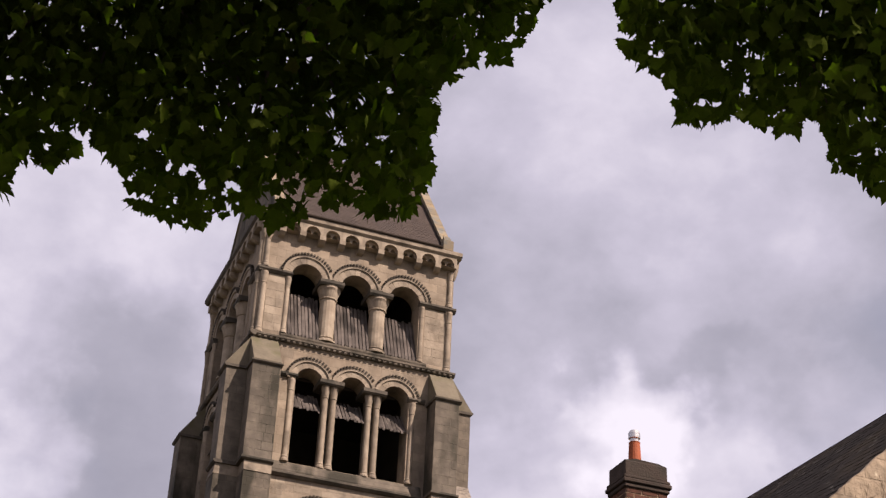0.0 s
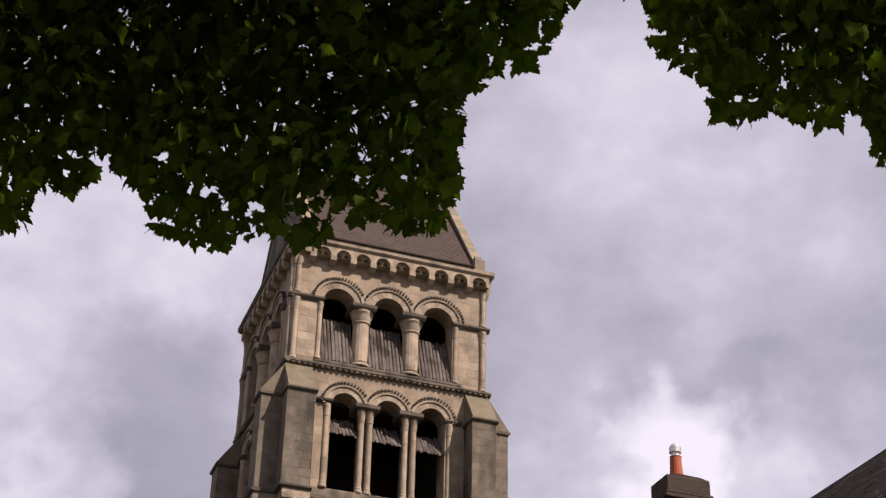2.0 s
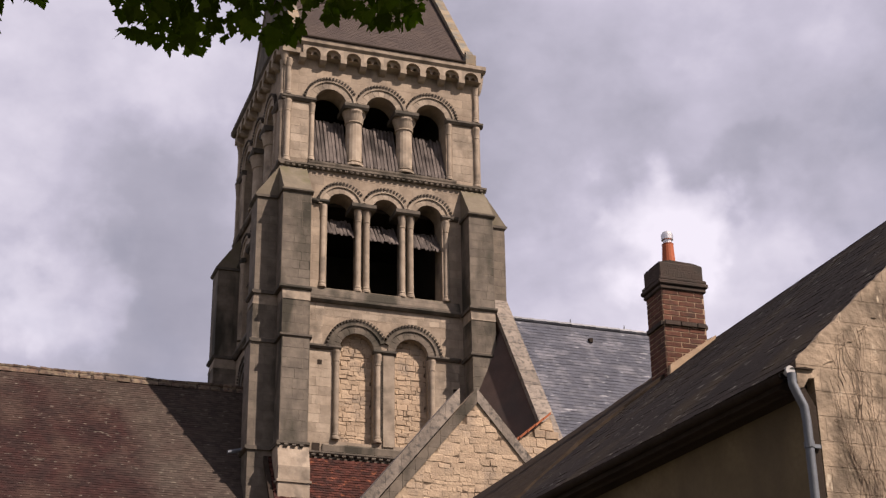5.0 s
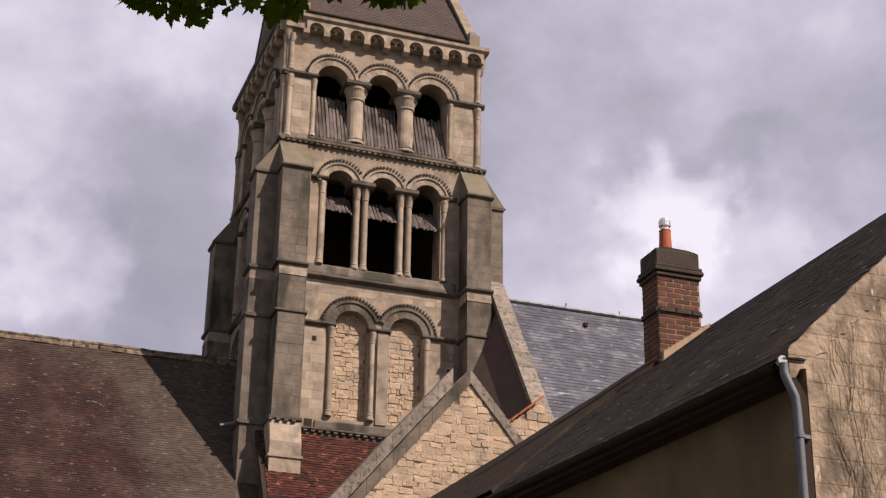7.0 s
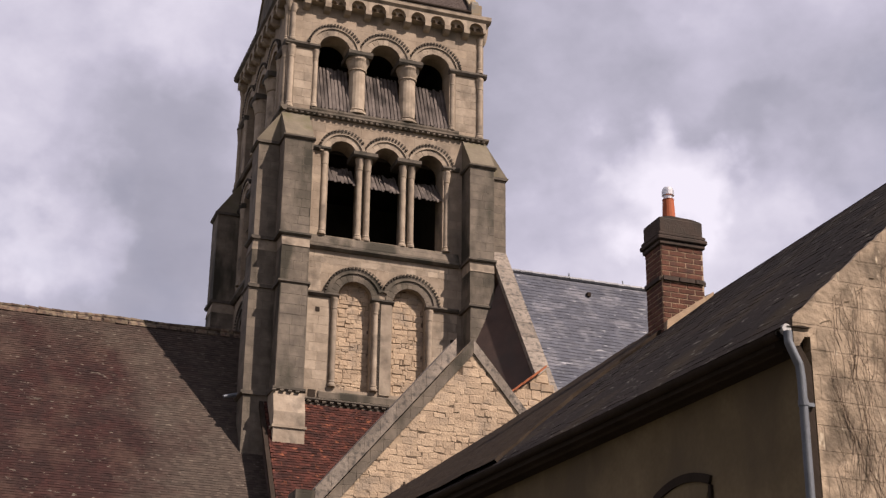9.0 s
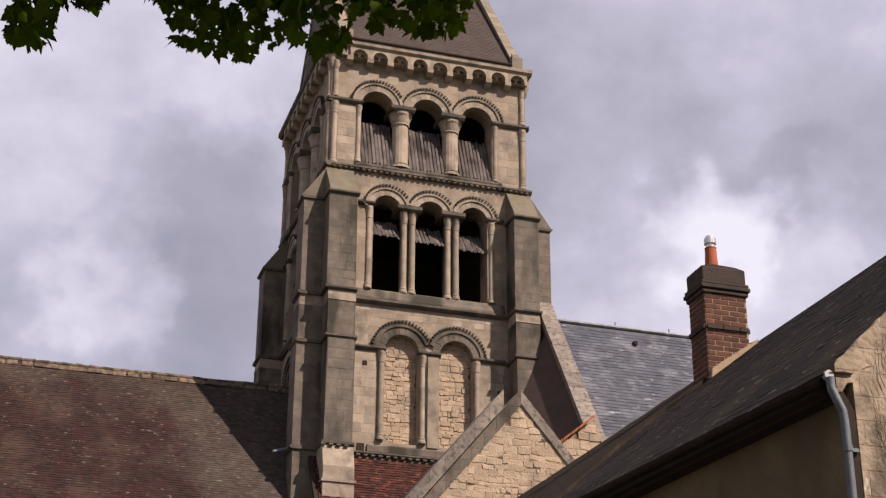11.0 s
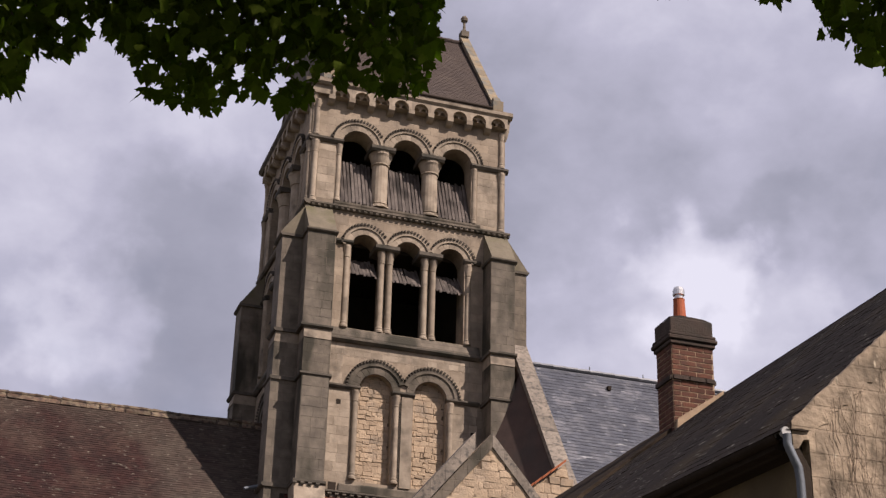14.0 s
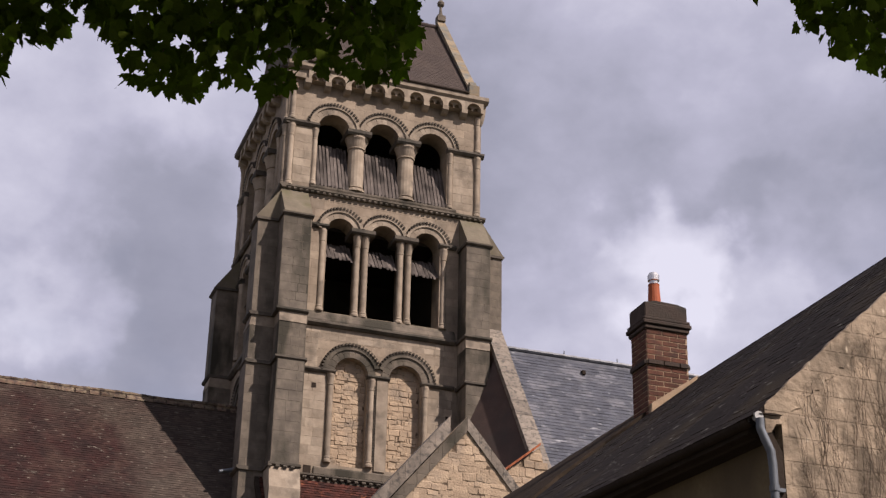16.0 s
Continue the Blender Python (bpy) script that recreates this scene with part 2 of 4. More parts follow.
# Base colour includes the shade of the turned-away walls it covers.
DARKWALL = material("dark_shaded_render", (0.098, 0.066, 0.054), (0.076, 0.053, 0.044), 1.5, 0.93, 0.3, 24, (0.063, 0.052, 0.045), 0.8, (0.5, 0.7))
BRICK = material("brown_red_brick", (0.125, 0.052, 0.032), (0.085, 0.037, 0.025), 9.0, 0.88, 0.4, 60, (0.060, 0.034, 0.026), 4.0, (0.52, 0.7), spread=0.22)
BRICK_SOOT = material("sooty_chimney_cap", (0.054, 0.039, 0.031), (0.076, 0.054, 0.042), 6.0, 0.93, 0.5, 50, (0.038, 0.032, 0.026), 3.0, (0.5, 0.7), spread=0.1)
POINTING = material("sandy_pointing", (0.400, 0.288, 0.188), (0.320, 0.232, 0.152), 9.0, 0.95, 0.5, 60)
CLAY = material("terracotta_pot", (0.375, 0.101, 0.041), (0.315, 0.083, 0.034), 8.0, 0.7, 0.2, 50, (0.188, 0.060, 0.030), 5.0, (0.58, 0.75))
ZINC = material("dull_zinc", (0.165, 0.178, 0.195), (0.125, 0.136, 0.150), 5.0, 0.55, 0.1, 60, (0.09, 0.096, 0.105), 3.0, (0.55, 0.75), metal=0.3)
STEEL = material("bright_steel_cowl", (0.72, 0.70, 0.68), (0.6, 0.58, 0.56), 5.0, 0.32, 0.1, 60, metal=0.8)
WHITE = material("pale_gutter_end", (0.48, 0.47, 0.45), (0.40, 0.39, 0.37), 6.0, 0.6, 0.1, 60)
TIMBER = material("weathered_louvre_boards", (0.13, 0.108, 0.093), (0.075, 0.062, 0.054), 3.0, 0.9, 0.4, 30, (0.035, 0.029, 0.025), 3.0, (0.5, 0.66), spread=0.3, streak=4.0)
DARKWOOD = material("dark_eaves_timber", (0.034, 0.026, 0.020), (0.045, 0.034, 0.026), 4.0, 0.9, 0.3, 40, gloss=0.06)
BARK = material("grey_brown_bark", (0.09, 0.07, 0.052), (0.13, 0.105, 0.08), 6.0, 0.92, 0.8, 30)
LEAF = material("maple_leaf", (0.046, 0.062, 0.008), (0.064, 0.084, 0.010), 2.0, 0.8, 0.15, 40, (0.060, 0.040, 0.012), 1.2, (0.66, 0.80), spread=0.25, transl=0.46, gloss=0.03)
VINE = material("dry_bare_creeper", (0.15, 0.108, 0.078), (0.20, 0.15, 0.11), 8.0, 0.9, 0.3, 40)
GROUND = material("worn_gravel_ground", (0.136, 0.120, 0.096), (0.096, 0.088, 0.072), 0.4, 0.95, 0.4, 12, (0.056, 0.072, 0.032), 0.05, (0.45, 0.6))
BELFRY_SHADE = material("belfry_inside_shade", (0.045, 0.038, 0.032), (0.060, 0.050, 0.042), 2.0, 0.95, 0.3, 20)


# ---- building helpers ----
def thing(name, label, category, at=(0, 0, 0), group="", kind=""):
    ob = new(name)
    ob.location = at
    return tagged(ob, label, category, group, kind)


def mesh_of(name, bm, mat):
    bmesh.ops.recalc_face_normals(bm, faces=bm.faces)
    me = bpy.data.meshes.new(name)
    bm.to_mesh(me)
    bm.free()
    me.materials.append(mat)
    return me


def part(name, bm, mat, parent, label="", turn=0.0, kind=""):
    me = bm if isinstance(bm, bpy.types.Mesh) else mesh_of(name, bm, mat)
    ob = new(name, me)
    ob.parent = parent
    ob.rotation_euler[2] = radians(turn)
    return tagged(ob, label, kind=kind)


def structure(name, bm, mat, label, category, kind="structure"):
    return tagged(new(name, mesh_of(name, bm, mat)), label, category, kind=kind)


def box(bm, x0, x1, y0, y1, z0, z1):
    v = [bm.verts.new((x, y, z)) for z in (z0, z1) for y in (y0, y1) for x in (x0, x1)]
    for f in ((0, 2, 3, 1), (4, 5, 7, 6), (0, 1, 5, 4), (2, 6, 7, 3), (0, 4, 6, 2), (1, 3, 7, 5)):
        bm.faces.new([v[i] for i in f])
    return v


def prism(bm, poly, lo, hi, axis):
    """A polygon of (a, b) pairs drawn out along one axis: 'x' takes (y, z), 'y' takes (x, z), 'z' takes (x, y)."""
    def at(p, d):
        return {"x": (d, p[0], p[1]), "y": (p[0], d, p[1]), "z": (p[0], p[1], d)}[axis]
    a, b = [bm.verts.new(at(p, lo)) for p in poly], [bm.verts.new(at(p, hi)) for p in poly]
    bm.faces.new(a)
    bm.faces.new(b[::-1])
    for i in range(len(poly)):
        j = (i + 1) % len(poly)
        bm.faces.new((a[i], b[i], b[j], a[j]))


def tube(bm, p0, p1, r0, r1=None, n=12, cap=True):
    r1 = r0 if r1 is None else r1
    p0, p1 = Vector(p0), Vector(p1)
    q = (p1 - p0).to_track_quat("Z", "Y")
    rings = []
    for p, r in ((p0, r0), (p1, r1)):
        rings.append([bm.verts.new(p + q @ Vector((r * math.cos(2 * math.pi * i / n), r * math.sin(2 * math.pi * i / n), 0))) for i in range(n)])
    for i in range(n):
        j = (i + 1) % n
        bm.faces.new((rings[0][i], rings[0][j], rings[1][j], rings[1][i]))
    if cap:
        bm.faces.new(rings[0][::-1])
        bm.faces.new(rings[1])


def lathe(bm, cx, cy, profile, n=16):
    """A turned shape about an upright axis; profile: (radius, z) from the foot up."""
    rings = [[bm.verts.new((cx + r * math.cos(2 * math.pi * i / n), cy + r * math.sin(2 * math.pi * i / n), z)) for i in range(n)] for r, z in profile]
    for a, b in zip(rings, rings[1:]):
        for i in range(n):
            j = (i + 1) % n
            bm.faces.new((a[i], a[j], b[j], b[i]))
    bm.faces.new(rings[0][::-1])
    bm.faces.new(rings[-1])


def ring(bm, cx, cz, r0, r1, y0, y1, a0=0.0, a1=180.0, n=14):
    """A piece of a round arch in the x-z plane, from radius r0 to r1 and from depth y0 to y1."""
    rows = []
    for i in range(n + 1):
        a = radians(a0 + (a1 - a0) * i / n)
        c, s = math.cos(a), math.sin(a)
        rows.append([bm.verts.new((cx + r * c, y, cz + r * s)) for r, y in ((r0, y0), (r1, y0), (r1, y1), (r0, y1))])
    for p, q in zip(rows, rows[1:]):
        for k in range(4):
            bm.faces.new((p[k], p[(k + 1) % 4], q[(k + 1) % 4], q[k]))
    bm.faces.new(rows[0])
    bm.faces.new(rows[-1][::-1])


def arched_wall(bm, x0, x1, z0, z1, holes, y0, y1, n=16, free=0.0):
    """A wall from x0 to x1 with arched openings (centre, half width, sill, springing), from its face y0 to its back y1.
    free: the height up to which the strips between the openings are left open, for columns."""
    front, back = {}, {}

    def v(side, y, x, z):
        key = (round(x, 4), round(z, 4))
        if key not in side:
            side[key] = bm.verts.new((x, y, z))
        return side[key]

    def face(pts):
        bm.faces.new([v(front, y0, *p) for p in pts])
        bm.faces.new([v(back, y1, *p) for p in pts[::-1]])

    def reveal(p, q):
        bm.faces.new((v(front, y0, *p), v(front, y0, *q), v(back, y1, *q), v(back, y1, *p)))

    at = x0
    for cx, hw, sill, spring in holes:
        if free and at > x0:
            face([(at, z0), (cx - hw, z0), (cx - hw, sill), (at, sill)])
            face([(at, spring), (cx - hw, spring), (cx - hw, z1), (at, z1)])
            reveal((at, spring), (cx - hw, spring))
            reveal((at, sill), (cx - hw, sill))
        else:
            face([(at, z0), (cx - hw, z0), (cx - hw, z1), (at, z1)])
        if sill > z0:
            face([(cx - hw, z0), (cx + hw, z0), (cx + hw, sill), (cx - hw, sill)])
            reveal((cx - hw, sill), (cx + hw, sill))
        for x in (cx - hw, cx + hw):
            if not free or (x < cx and at == x0) or (x > cx and cx == holes[-1][0]):
                reveal((x, sill), (x, spring))
        arc = [(cx - hw * math.cos(math.pi * i / n), spring + hw * math.sin(math.pi * i / n)) for i in range(n + 1)]
        for p, q in zip(arc, arc[1:]):
            face([p, q, (q[0], z1), (p[0], z1)])
            reveal(p, q)
        at = cx + hw
    face([(at, z0), (x1, z0), (x1, z1), (at, z1)])
    for p, q in (((x0, z0), (x1, z0)), ((x0, z1), (x1, z1)), ((x0, z0), (x0, z1)), ((x1, z0), (x1, z1))):
        a, b, c, d = (bm.verts.new((p[0], y0, p[1])), bm.verts.new((q[0], y0, q[1])), bm.verts.new((q[0], y1, q[1])), bm.verts.new((p[0], y1, p[1])))
        bm.faces.new((a, b, c, d))


def shifted(bm, d):
    bmesh.ops.translate(bm, verts=bm.verts, vec=d)
    return bm


# ---- ground ----
bm = bmesh.new()
box(bm, -900, 900, -900, 900, -0.5, 0.0)
structure("ground", bm, GROUND, "bare gravelled ground round the church", "ground")

# ---- bell tower ----
W = 7.0
TC = Vector((3.5, 3.5, 0))
tower = thing("bell_tower", "tall square Romanesque limestone bell tower with a saddleback tiled roof", "tower", TC)
SIDES = (0, -90)        # the south and the west face carry the arcades


def tp(name, bm, mat, label="", turns=SIDES, parent=None):
    me = mesh_of(name, shifted(bm, -TC), mat)
    return [part(name, me, mat, parent or tower, label, t) for t in turns]


def nb():
    return bmesh.new()


# walls, storey by storey
S1 = [(1.63, 0.555, 25.95, 28.2), (3.415, 0.555, 25.95, 28.2), (5.2, 0.555, 25.95, 28.2)]
S2 = [(2.05, 0.47, 21.45, 24.40), (3.57, 0.47, 21.45, 24.40), (5.09, 0.47, 21.45, 24.40)]
S3 = [(2.63, 0.56, 16.35, 19.42), (4.46, 0.56, 16.35, 19.42)]
for turn, end in ((0, 7.0), (-90, 6.25)):
    bm = nb(); arched_wall(bm, 0.0, end, 25.65, 30.3, S1, 0.0, 0.75, 16, 1.0); tp("upper_belfry_wall", bm, ASHLAR, "", (turn,))
    bm = nb(); arched_wall(bm, 0.0, end, 20.98, 25.65, S2, 0.0, 0.75, 16, 1.0); tp("lower_belfry_wall", bm, ASHLAR, "", (turn,))
    bm = nb(); arched_wall(bm, 0.0, end, 15.9, 20.98, S3, 0.0, 0.45); tp("blind_arcade_wall", bm, ASHLAR, "", (turn,))
    bm = nb(); box(bm, 0, end, 0, 0.75, 0, 15.9); tp("base_wall", bm, GREY, "", (turn,))
bm = nb(); box(bm, 0.75, 6.25, 0.3, 0.75, 0, 30.3); tp("plain_wall", bm, ASHLAR, "", (90, 180))
# Added dark panels inside the walls; their colour stands for the belfry's shade.
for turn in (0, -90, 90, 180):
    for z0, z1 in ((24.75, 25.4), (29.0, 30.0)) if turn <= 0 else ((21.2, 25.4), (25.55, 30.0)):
        bm = nb(); box(bm, 0.78, 6.22, 0.77, 0.80, z0, z1); tp("belfry_lining", bm, BELFRY_SHADE, "added dark panel standing for the shade inside", (turn,))
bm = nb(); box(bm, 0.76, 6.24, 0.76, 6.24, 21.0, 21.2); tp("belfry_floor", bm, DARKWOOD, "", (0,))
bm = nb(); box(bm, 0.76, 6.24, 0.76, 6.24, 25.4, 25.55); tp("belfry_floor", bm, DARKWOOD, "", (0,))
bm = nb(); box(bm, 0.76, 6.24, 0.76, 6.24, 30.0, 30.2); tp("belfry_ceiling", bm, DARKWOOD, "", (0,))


def arcade_ring(holes, voussoir, outer, count, mat=STONE):
    """Voussoirs, a plain hood and a row of small dark teeth round each arch; neighbours meet half way."""
    gap = (holes[1][0] - holes[0][0]) / 2
    for k, (cx, hw, sill, spring) in enumerate(holes):
        def clear(a0, a1, r):
            x0, x1 = r * math.cos(radians(a0)), r * math.cos(radians(a1))
            return not (k + 1 < len(holes) and x0 > gap or k > 0 and x1 < -gap)
        for i in range(count):
            a0, a1 = 180.0 * i / count, 180.0 * (i + 1) / count
            b = nb()
            ring(b, cx, spring, hw + 0.002, voussoir, -0.04, 0.3, a0 + 0.3, a1 - 0.3, 2)
            tp("voussoir", b, mat)
        b = nb()
        edge = math.degrees(math.acos(min(1.0, gap / (outer - 0.06))))
        ring(b, cx, spring, voussoir, outer - 0.06, -0.085, 0.05, edge if k + 1 < len(holes) else 0.0, 180.0 - (edge if k else 0.0), 20)
        tp("hood_mould", b, mat)
        b = nb()
        teeth = int(outer * 27)
        for i in range(teeth):
            a = 180.0 * (i + 0.5) / teeth
            if clear(a - 50.0 / teeth, a + 50.0 / teeth, outer):
                ring(b, cx, spring, outer - 0.075, outer, -0.13, 0.02, a - 50.0 / teeth, a + 50.0 / teeth, 1)
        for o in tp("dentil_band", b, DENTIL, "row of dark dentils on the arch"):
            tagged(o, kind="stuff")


arcade_ring(S1, 0.80, 0.965, 11)
arcade_ring(S2, 0.68, 0.85, 9)
arcade_ring(S3, 0.82, 1.03, 11, GREY)

# imposts, strings and sills
def moulding(x0, x1, z0, z1, proud, name="string_course", mat=STRING, turns=SIDES, chamfer=0.5):
    b = nb()
    h = z1 - z0
    prism(b, [(0.06, z0), (-proud * 0.45, z0), (-proud, z0 + h * chamfer), (-proud, z1 - 0.02), (-proud + 0.03, z1), (0.06, z1)], x0, x1, "x")
    tp(name, b, mat, "", turns)


moulding(-0.10, 1.10, 28.12, 28.30, 0.13, "impost")
moulding(5.73, 7.10, 28.12, 28.30, 0.13, "impost")
moulding(0.86, 1.62, 24.40, 24.56, 0.12, "impost")
moulding(5.52, 6.12, 24.40, 24.56, 0.12, "impost")
moulding(0.86, 2.10, 19.34, 19.48, 0.12, "impost")
moulding(3.16, 3.93, 19.34, 19.48, 0.12, "impost")
moulding(4.99, 6.13, 19.34, 19.48, 0.12, "impost")
moulding(-0.16, 7.16, 25.64, 25.80, 0.14, mat=GREY)
moulding(0.90, 6.10, 25.81, 25.97, 0.06, "arcade_sill", mat=GREY)
moulding(0.86, 6.13, 20.92, 21.08, 0.16)
moulding(0.86, 6.13, 15.86, 15.98, 0.12)


def billets(x0, x1, z, proud, step=0.24, mat=STRING):
    b = nb()
    x = x0 + step / 4
    while x < x1 - step / 2:
        tube(b, (x, -proud, z), (x + step * 0.5, -proud, z), 0.045, n=6)
        x += step
    for o in tp("billet_moulding", b, mat):
        tagged(o, kind="stuff")


billets(-0.12, 7.12, 25.66, 0.09, 0.2, GREY)
billets(0.9, 6.1, 15.85, 0.08)

# sloping sill under the lower arcade
bm = nb(); prism(bm, [(0.3, 21.08), (-0.12, 21.08), (-0.12, 21.14), (0.0, 21.44), (0.3, 21.46)], 0.86, 6.13, "x"); tp("sloping_sill", bm, GREY)
bm = nb(); prism(bm, [(0.4, 16.0), (-0.06, 16.0), (-0.06, 16.2), (0.10, 16.36), (0.4, 16.38)], 1.55, 5.6, "x"); tp("sloping_sill", bm, GREY)


# columns
def column(x, y, r, z0, z_cap, z_top, abacus, proud, name="column", square=True):
    b = nb()
    lathe(b, x, y, [(r * 1.35, z0), (r * 1.35, z0 + 0.06), (r * 1.1, z0 + 0.12), (r * 1.2, z0 + 0.16), (r, z0 + 0.2), (r * 0.96, z_cap - 0.06), (r * 1.12, z_cap - 0.04), (r * 1.12, z_cap)], 16)
    tp(name, b, STONE)
    b = nb()
    n, rings = 24, []
    h = z_top - z_cap
    for f, k, curl in ((0.0, 1.0, 0.0), (0.30, 1.12, 0.06), (0.62, 1.22, 0.14), (0.82, 1.33, 0.26), (0.93, 1.33, 0.10), (1.0, 1.40, 0.0)):
        rings.append([b.verts.new((x + r * (k + curl * abs(math.cos(4 * math.pi * i / n)) - curl / 2) * math.cos(2 * math.pi * i / n),
                                   y + r * (k + curl * abs(math.cos(4 * math.pi * i / n)) - curl / 2) * math.sin(2 * math.pi * i / n), z_cap + h * f)) for i in range(n)])
    for p, q in zip(rings, rings[1:]):
        for i in range(n):
            b.faces.new((p[i], p[(i + 1) % n], q[(i + 1) % n], q[i]))
    b.faces.new(rings[-1])
    caps = tp("capital", b, STONE, "carved capital with curled leaves")
    if abacus:
        b = nb()
        prism(b, [(proud + 0.7, z_top), (-proud * 0.6, z_top), (-proud, z_top + 0.08), (-proud, z_top + 0.19), (proud + 0.7, z_top + 0.19)], x - abacus / 2, x + abacus / 2, "x")
        tp("abacus", b, STRING)


for x in (2.52, 4.31):
    column(x, 0.26, 0.285, 26.0, 27.70, 28.11, 0.86, 0.14, "round_column")
for x in (0.985, 5.86):
    column(x, 0.02, 0.085, 25.97, 27.75, 28.11, 0, 0, "jamb_shaft")
for x in (0.14, 6.86):
    column(x, -0.02, 0.10, 25.80, 27.72, 28.11, 0, 0, "corner_shaft")
    column(x, -0.02, 0.09, 28.31, 29.45, 29.7, 0, 0, "corner_shaft")
for x in (2.81, 4.33):
    for s in (-0.145, 0.145):
        column(x + s, 0.10, 0.105, 21.46, 24.0, 24.38, 0, 0, "twin_shaft")
    bm = nb(); box(bm, x - 0.12, x + 0.12, 0.24, 0.75, 21.46, 24.4); tp("pier", bm, GREY)
    bm = nb(); prism(bm, [(0.7, 24.38), (-0.08, 24.38), (-0.14, 24.44), (-0.14, 24.56), (0.7, 24.56)], x - 0.42, x + 0.42, "x"); tp("abacus", bm, STRING)
for x in (1.44, 5.70):
    column(x, 0.02, 0.10, 21.46, 24.0, 24.38, 0, 0, "jamb_shaft")
bm = nb(); box(bm, 3.50, 3.86, -0.05, 0.05, 16.30, 19.34); tp("flat_pier", bm, STONE, "", (0,))
bm = nb()
for z in range(30):
    prism(bm, [(3.41, 16.5 + 0.088 * z), (3.47, 16.52 + 0.088 * z), (3.47, 16.56 + 0.088 * z), (3.41, 16.58 + 0.088 * z)], -0.09, 0.02, "y")
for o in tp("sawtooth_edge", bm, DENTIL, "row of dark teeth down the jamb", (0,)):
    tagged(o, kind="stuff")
for x in (1.95, 3.32, 5.14):
    column(x, -0.03, 0.095, 16.40, 19.0, 19.33, 0, 0, "nook_shaft")


# louvre boards, corrugated, hung across the openings
def louvre(cx, hw, y0, z0, y1, z1, boards, seed):
    rnd = random.Random(seed)
    w = 2 * hw / boards
    for i in range(boards):
        x = cx - hw + i * w
        d, e = rnd.uniform(-0.035, 0.035), rnd.uniform(-0.05, 0.03)
        lift = 0.045 if i % 2 else 0.0
        d += 0.05 if i % 2 else 0.0
        b = nb()
        prism(b, [(y0 + lift, z0 + d), (y0 + lift, z0 + d + 0.03), (y1 + lift, z1 + e), (y1 + lift + 0.03, z1 + e)], x - 0.008, x + w + 0.008, "x")
        yield b


for k, (cx, hw, sill, spring) in enumerate(S1):
    for b in louvre(cx, hw + 0.05, -0.02, 25.97, 0.62, 27.85 - 0.1 * (k == 2), 19, k):
        tp("louvre_board", b, TIMBER)
for k, (cx, hw, sill, spring) in enumerate(S2):
    for b in louvre(cx, hw + 0.02, 0.10 - 0.02 * k, 23.42 - 0.07 * k, 0.66, 24.22 - 0.05 * k, 15, k + 10):
        tp("louvre_board", b, TIMBER)

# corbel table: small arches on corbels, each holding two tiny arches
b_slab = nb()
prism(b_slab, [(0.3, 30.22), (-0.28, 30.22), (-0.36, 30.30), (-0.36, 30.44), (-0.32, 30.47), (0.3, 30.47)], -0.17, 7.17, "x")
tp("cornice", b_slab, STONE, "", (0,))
# West cornice: same piece in darker stone, which stands in for its shade.
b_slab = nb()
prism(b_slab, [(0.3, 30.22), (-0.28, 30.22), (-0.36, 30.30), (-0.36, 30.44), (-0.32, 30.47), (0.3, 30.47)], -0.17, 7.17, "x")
tp("cornice", b_slab, STRING, "west cornice, darker for the shade on that face", (-90,))
STEP = 0.715
for k in range(-1, 9):
    x = 0.56 + STEP * k
    lo, hi = max(x, -0.13), min(x + STEP, 7.13)
    b = nb()
    mid, hw = (x + x + STEP) / 2, 0.26
    if lo == x and hi == x + STEP:
        arched_wall(b, lo, hi, 29.82, 30.24, [(mid, hw, 29.82, 29.9)], -0.28, 0.0, 10)
        tp("corbel_arch", b, STONE)
        b = nb()
        arched_wall(b, mid - hw, mid + hw, 29.93, 30.2, [(mid - 0.125, 0.09, 29.93, 29.98), (mid + 0.125, 0.09, 29.93, 29.98)], -0.13, 0.0, 6)
        tp("twin_archlet", b, STONE)
    else:
        box(b, lo, hi, -0.20, 0.0, 29.9, 30.24)
        tp("corbel_arch", b, STONE)
for k in range(9):
    x = 0.56 + STEP * k
    b = nb()
    prism(b, [(0.02, 29.56), (-0.16, 29.60), (-0.29, 29.70), (-0.30, 29.86), (0.02, 29.86)], x - 0.11, x + 0.11, "x")
    tp("corbel", b, STONE)
for x in (0.0, 7.0):                          # the turned corbels at the corners
    b = nb()
    lathe(b, x, 0.0, [(0.03, 29.45), (0.09, 29.6), (0.15, 29.85), (0.19, 30.2)], 10)
    tp("corner_corbel", b, STONE)


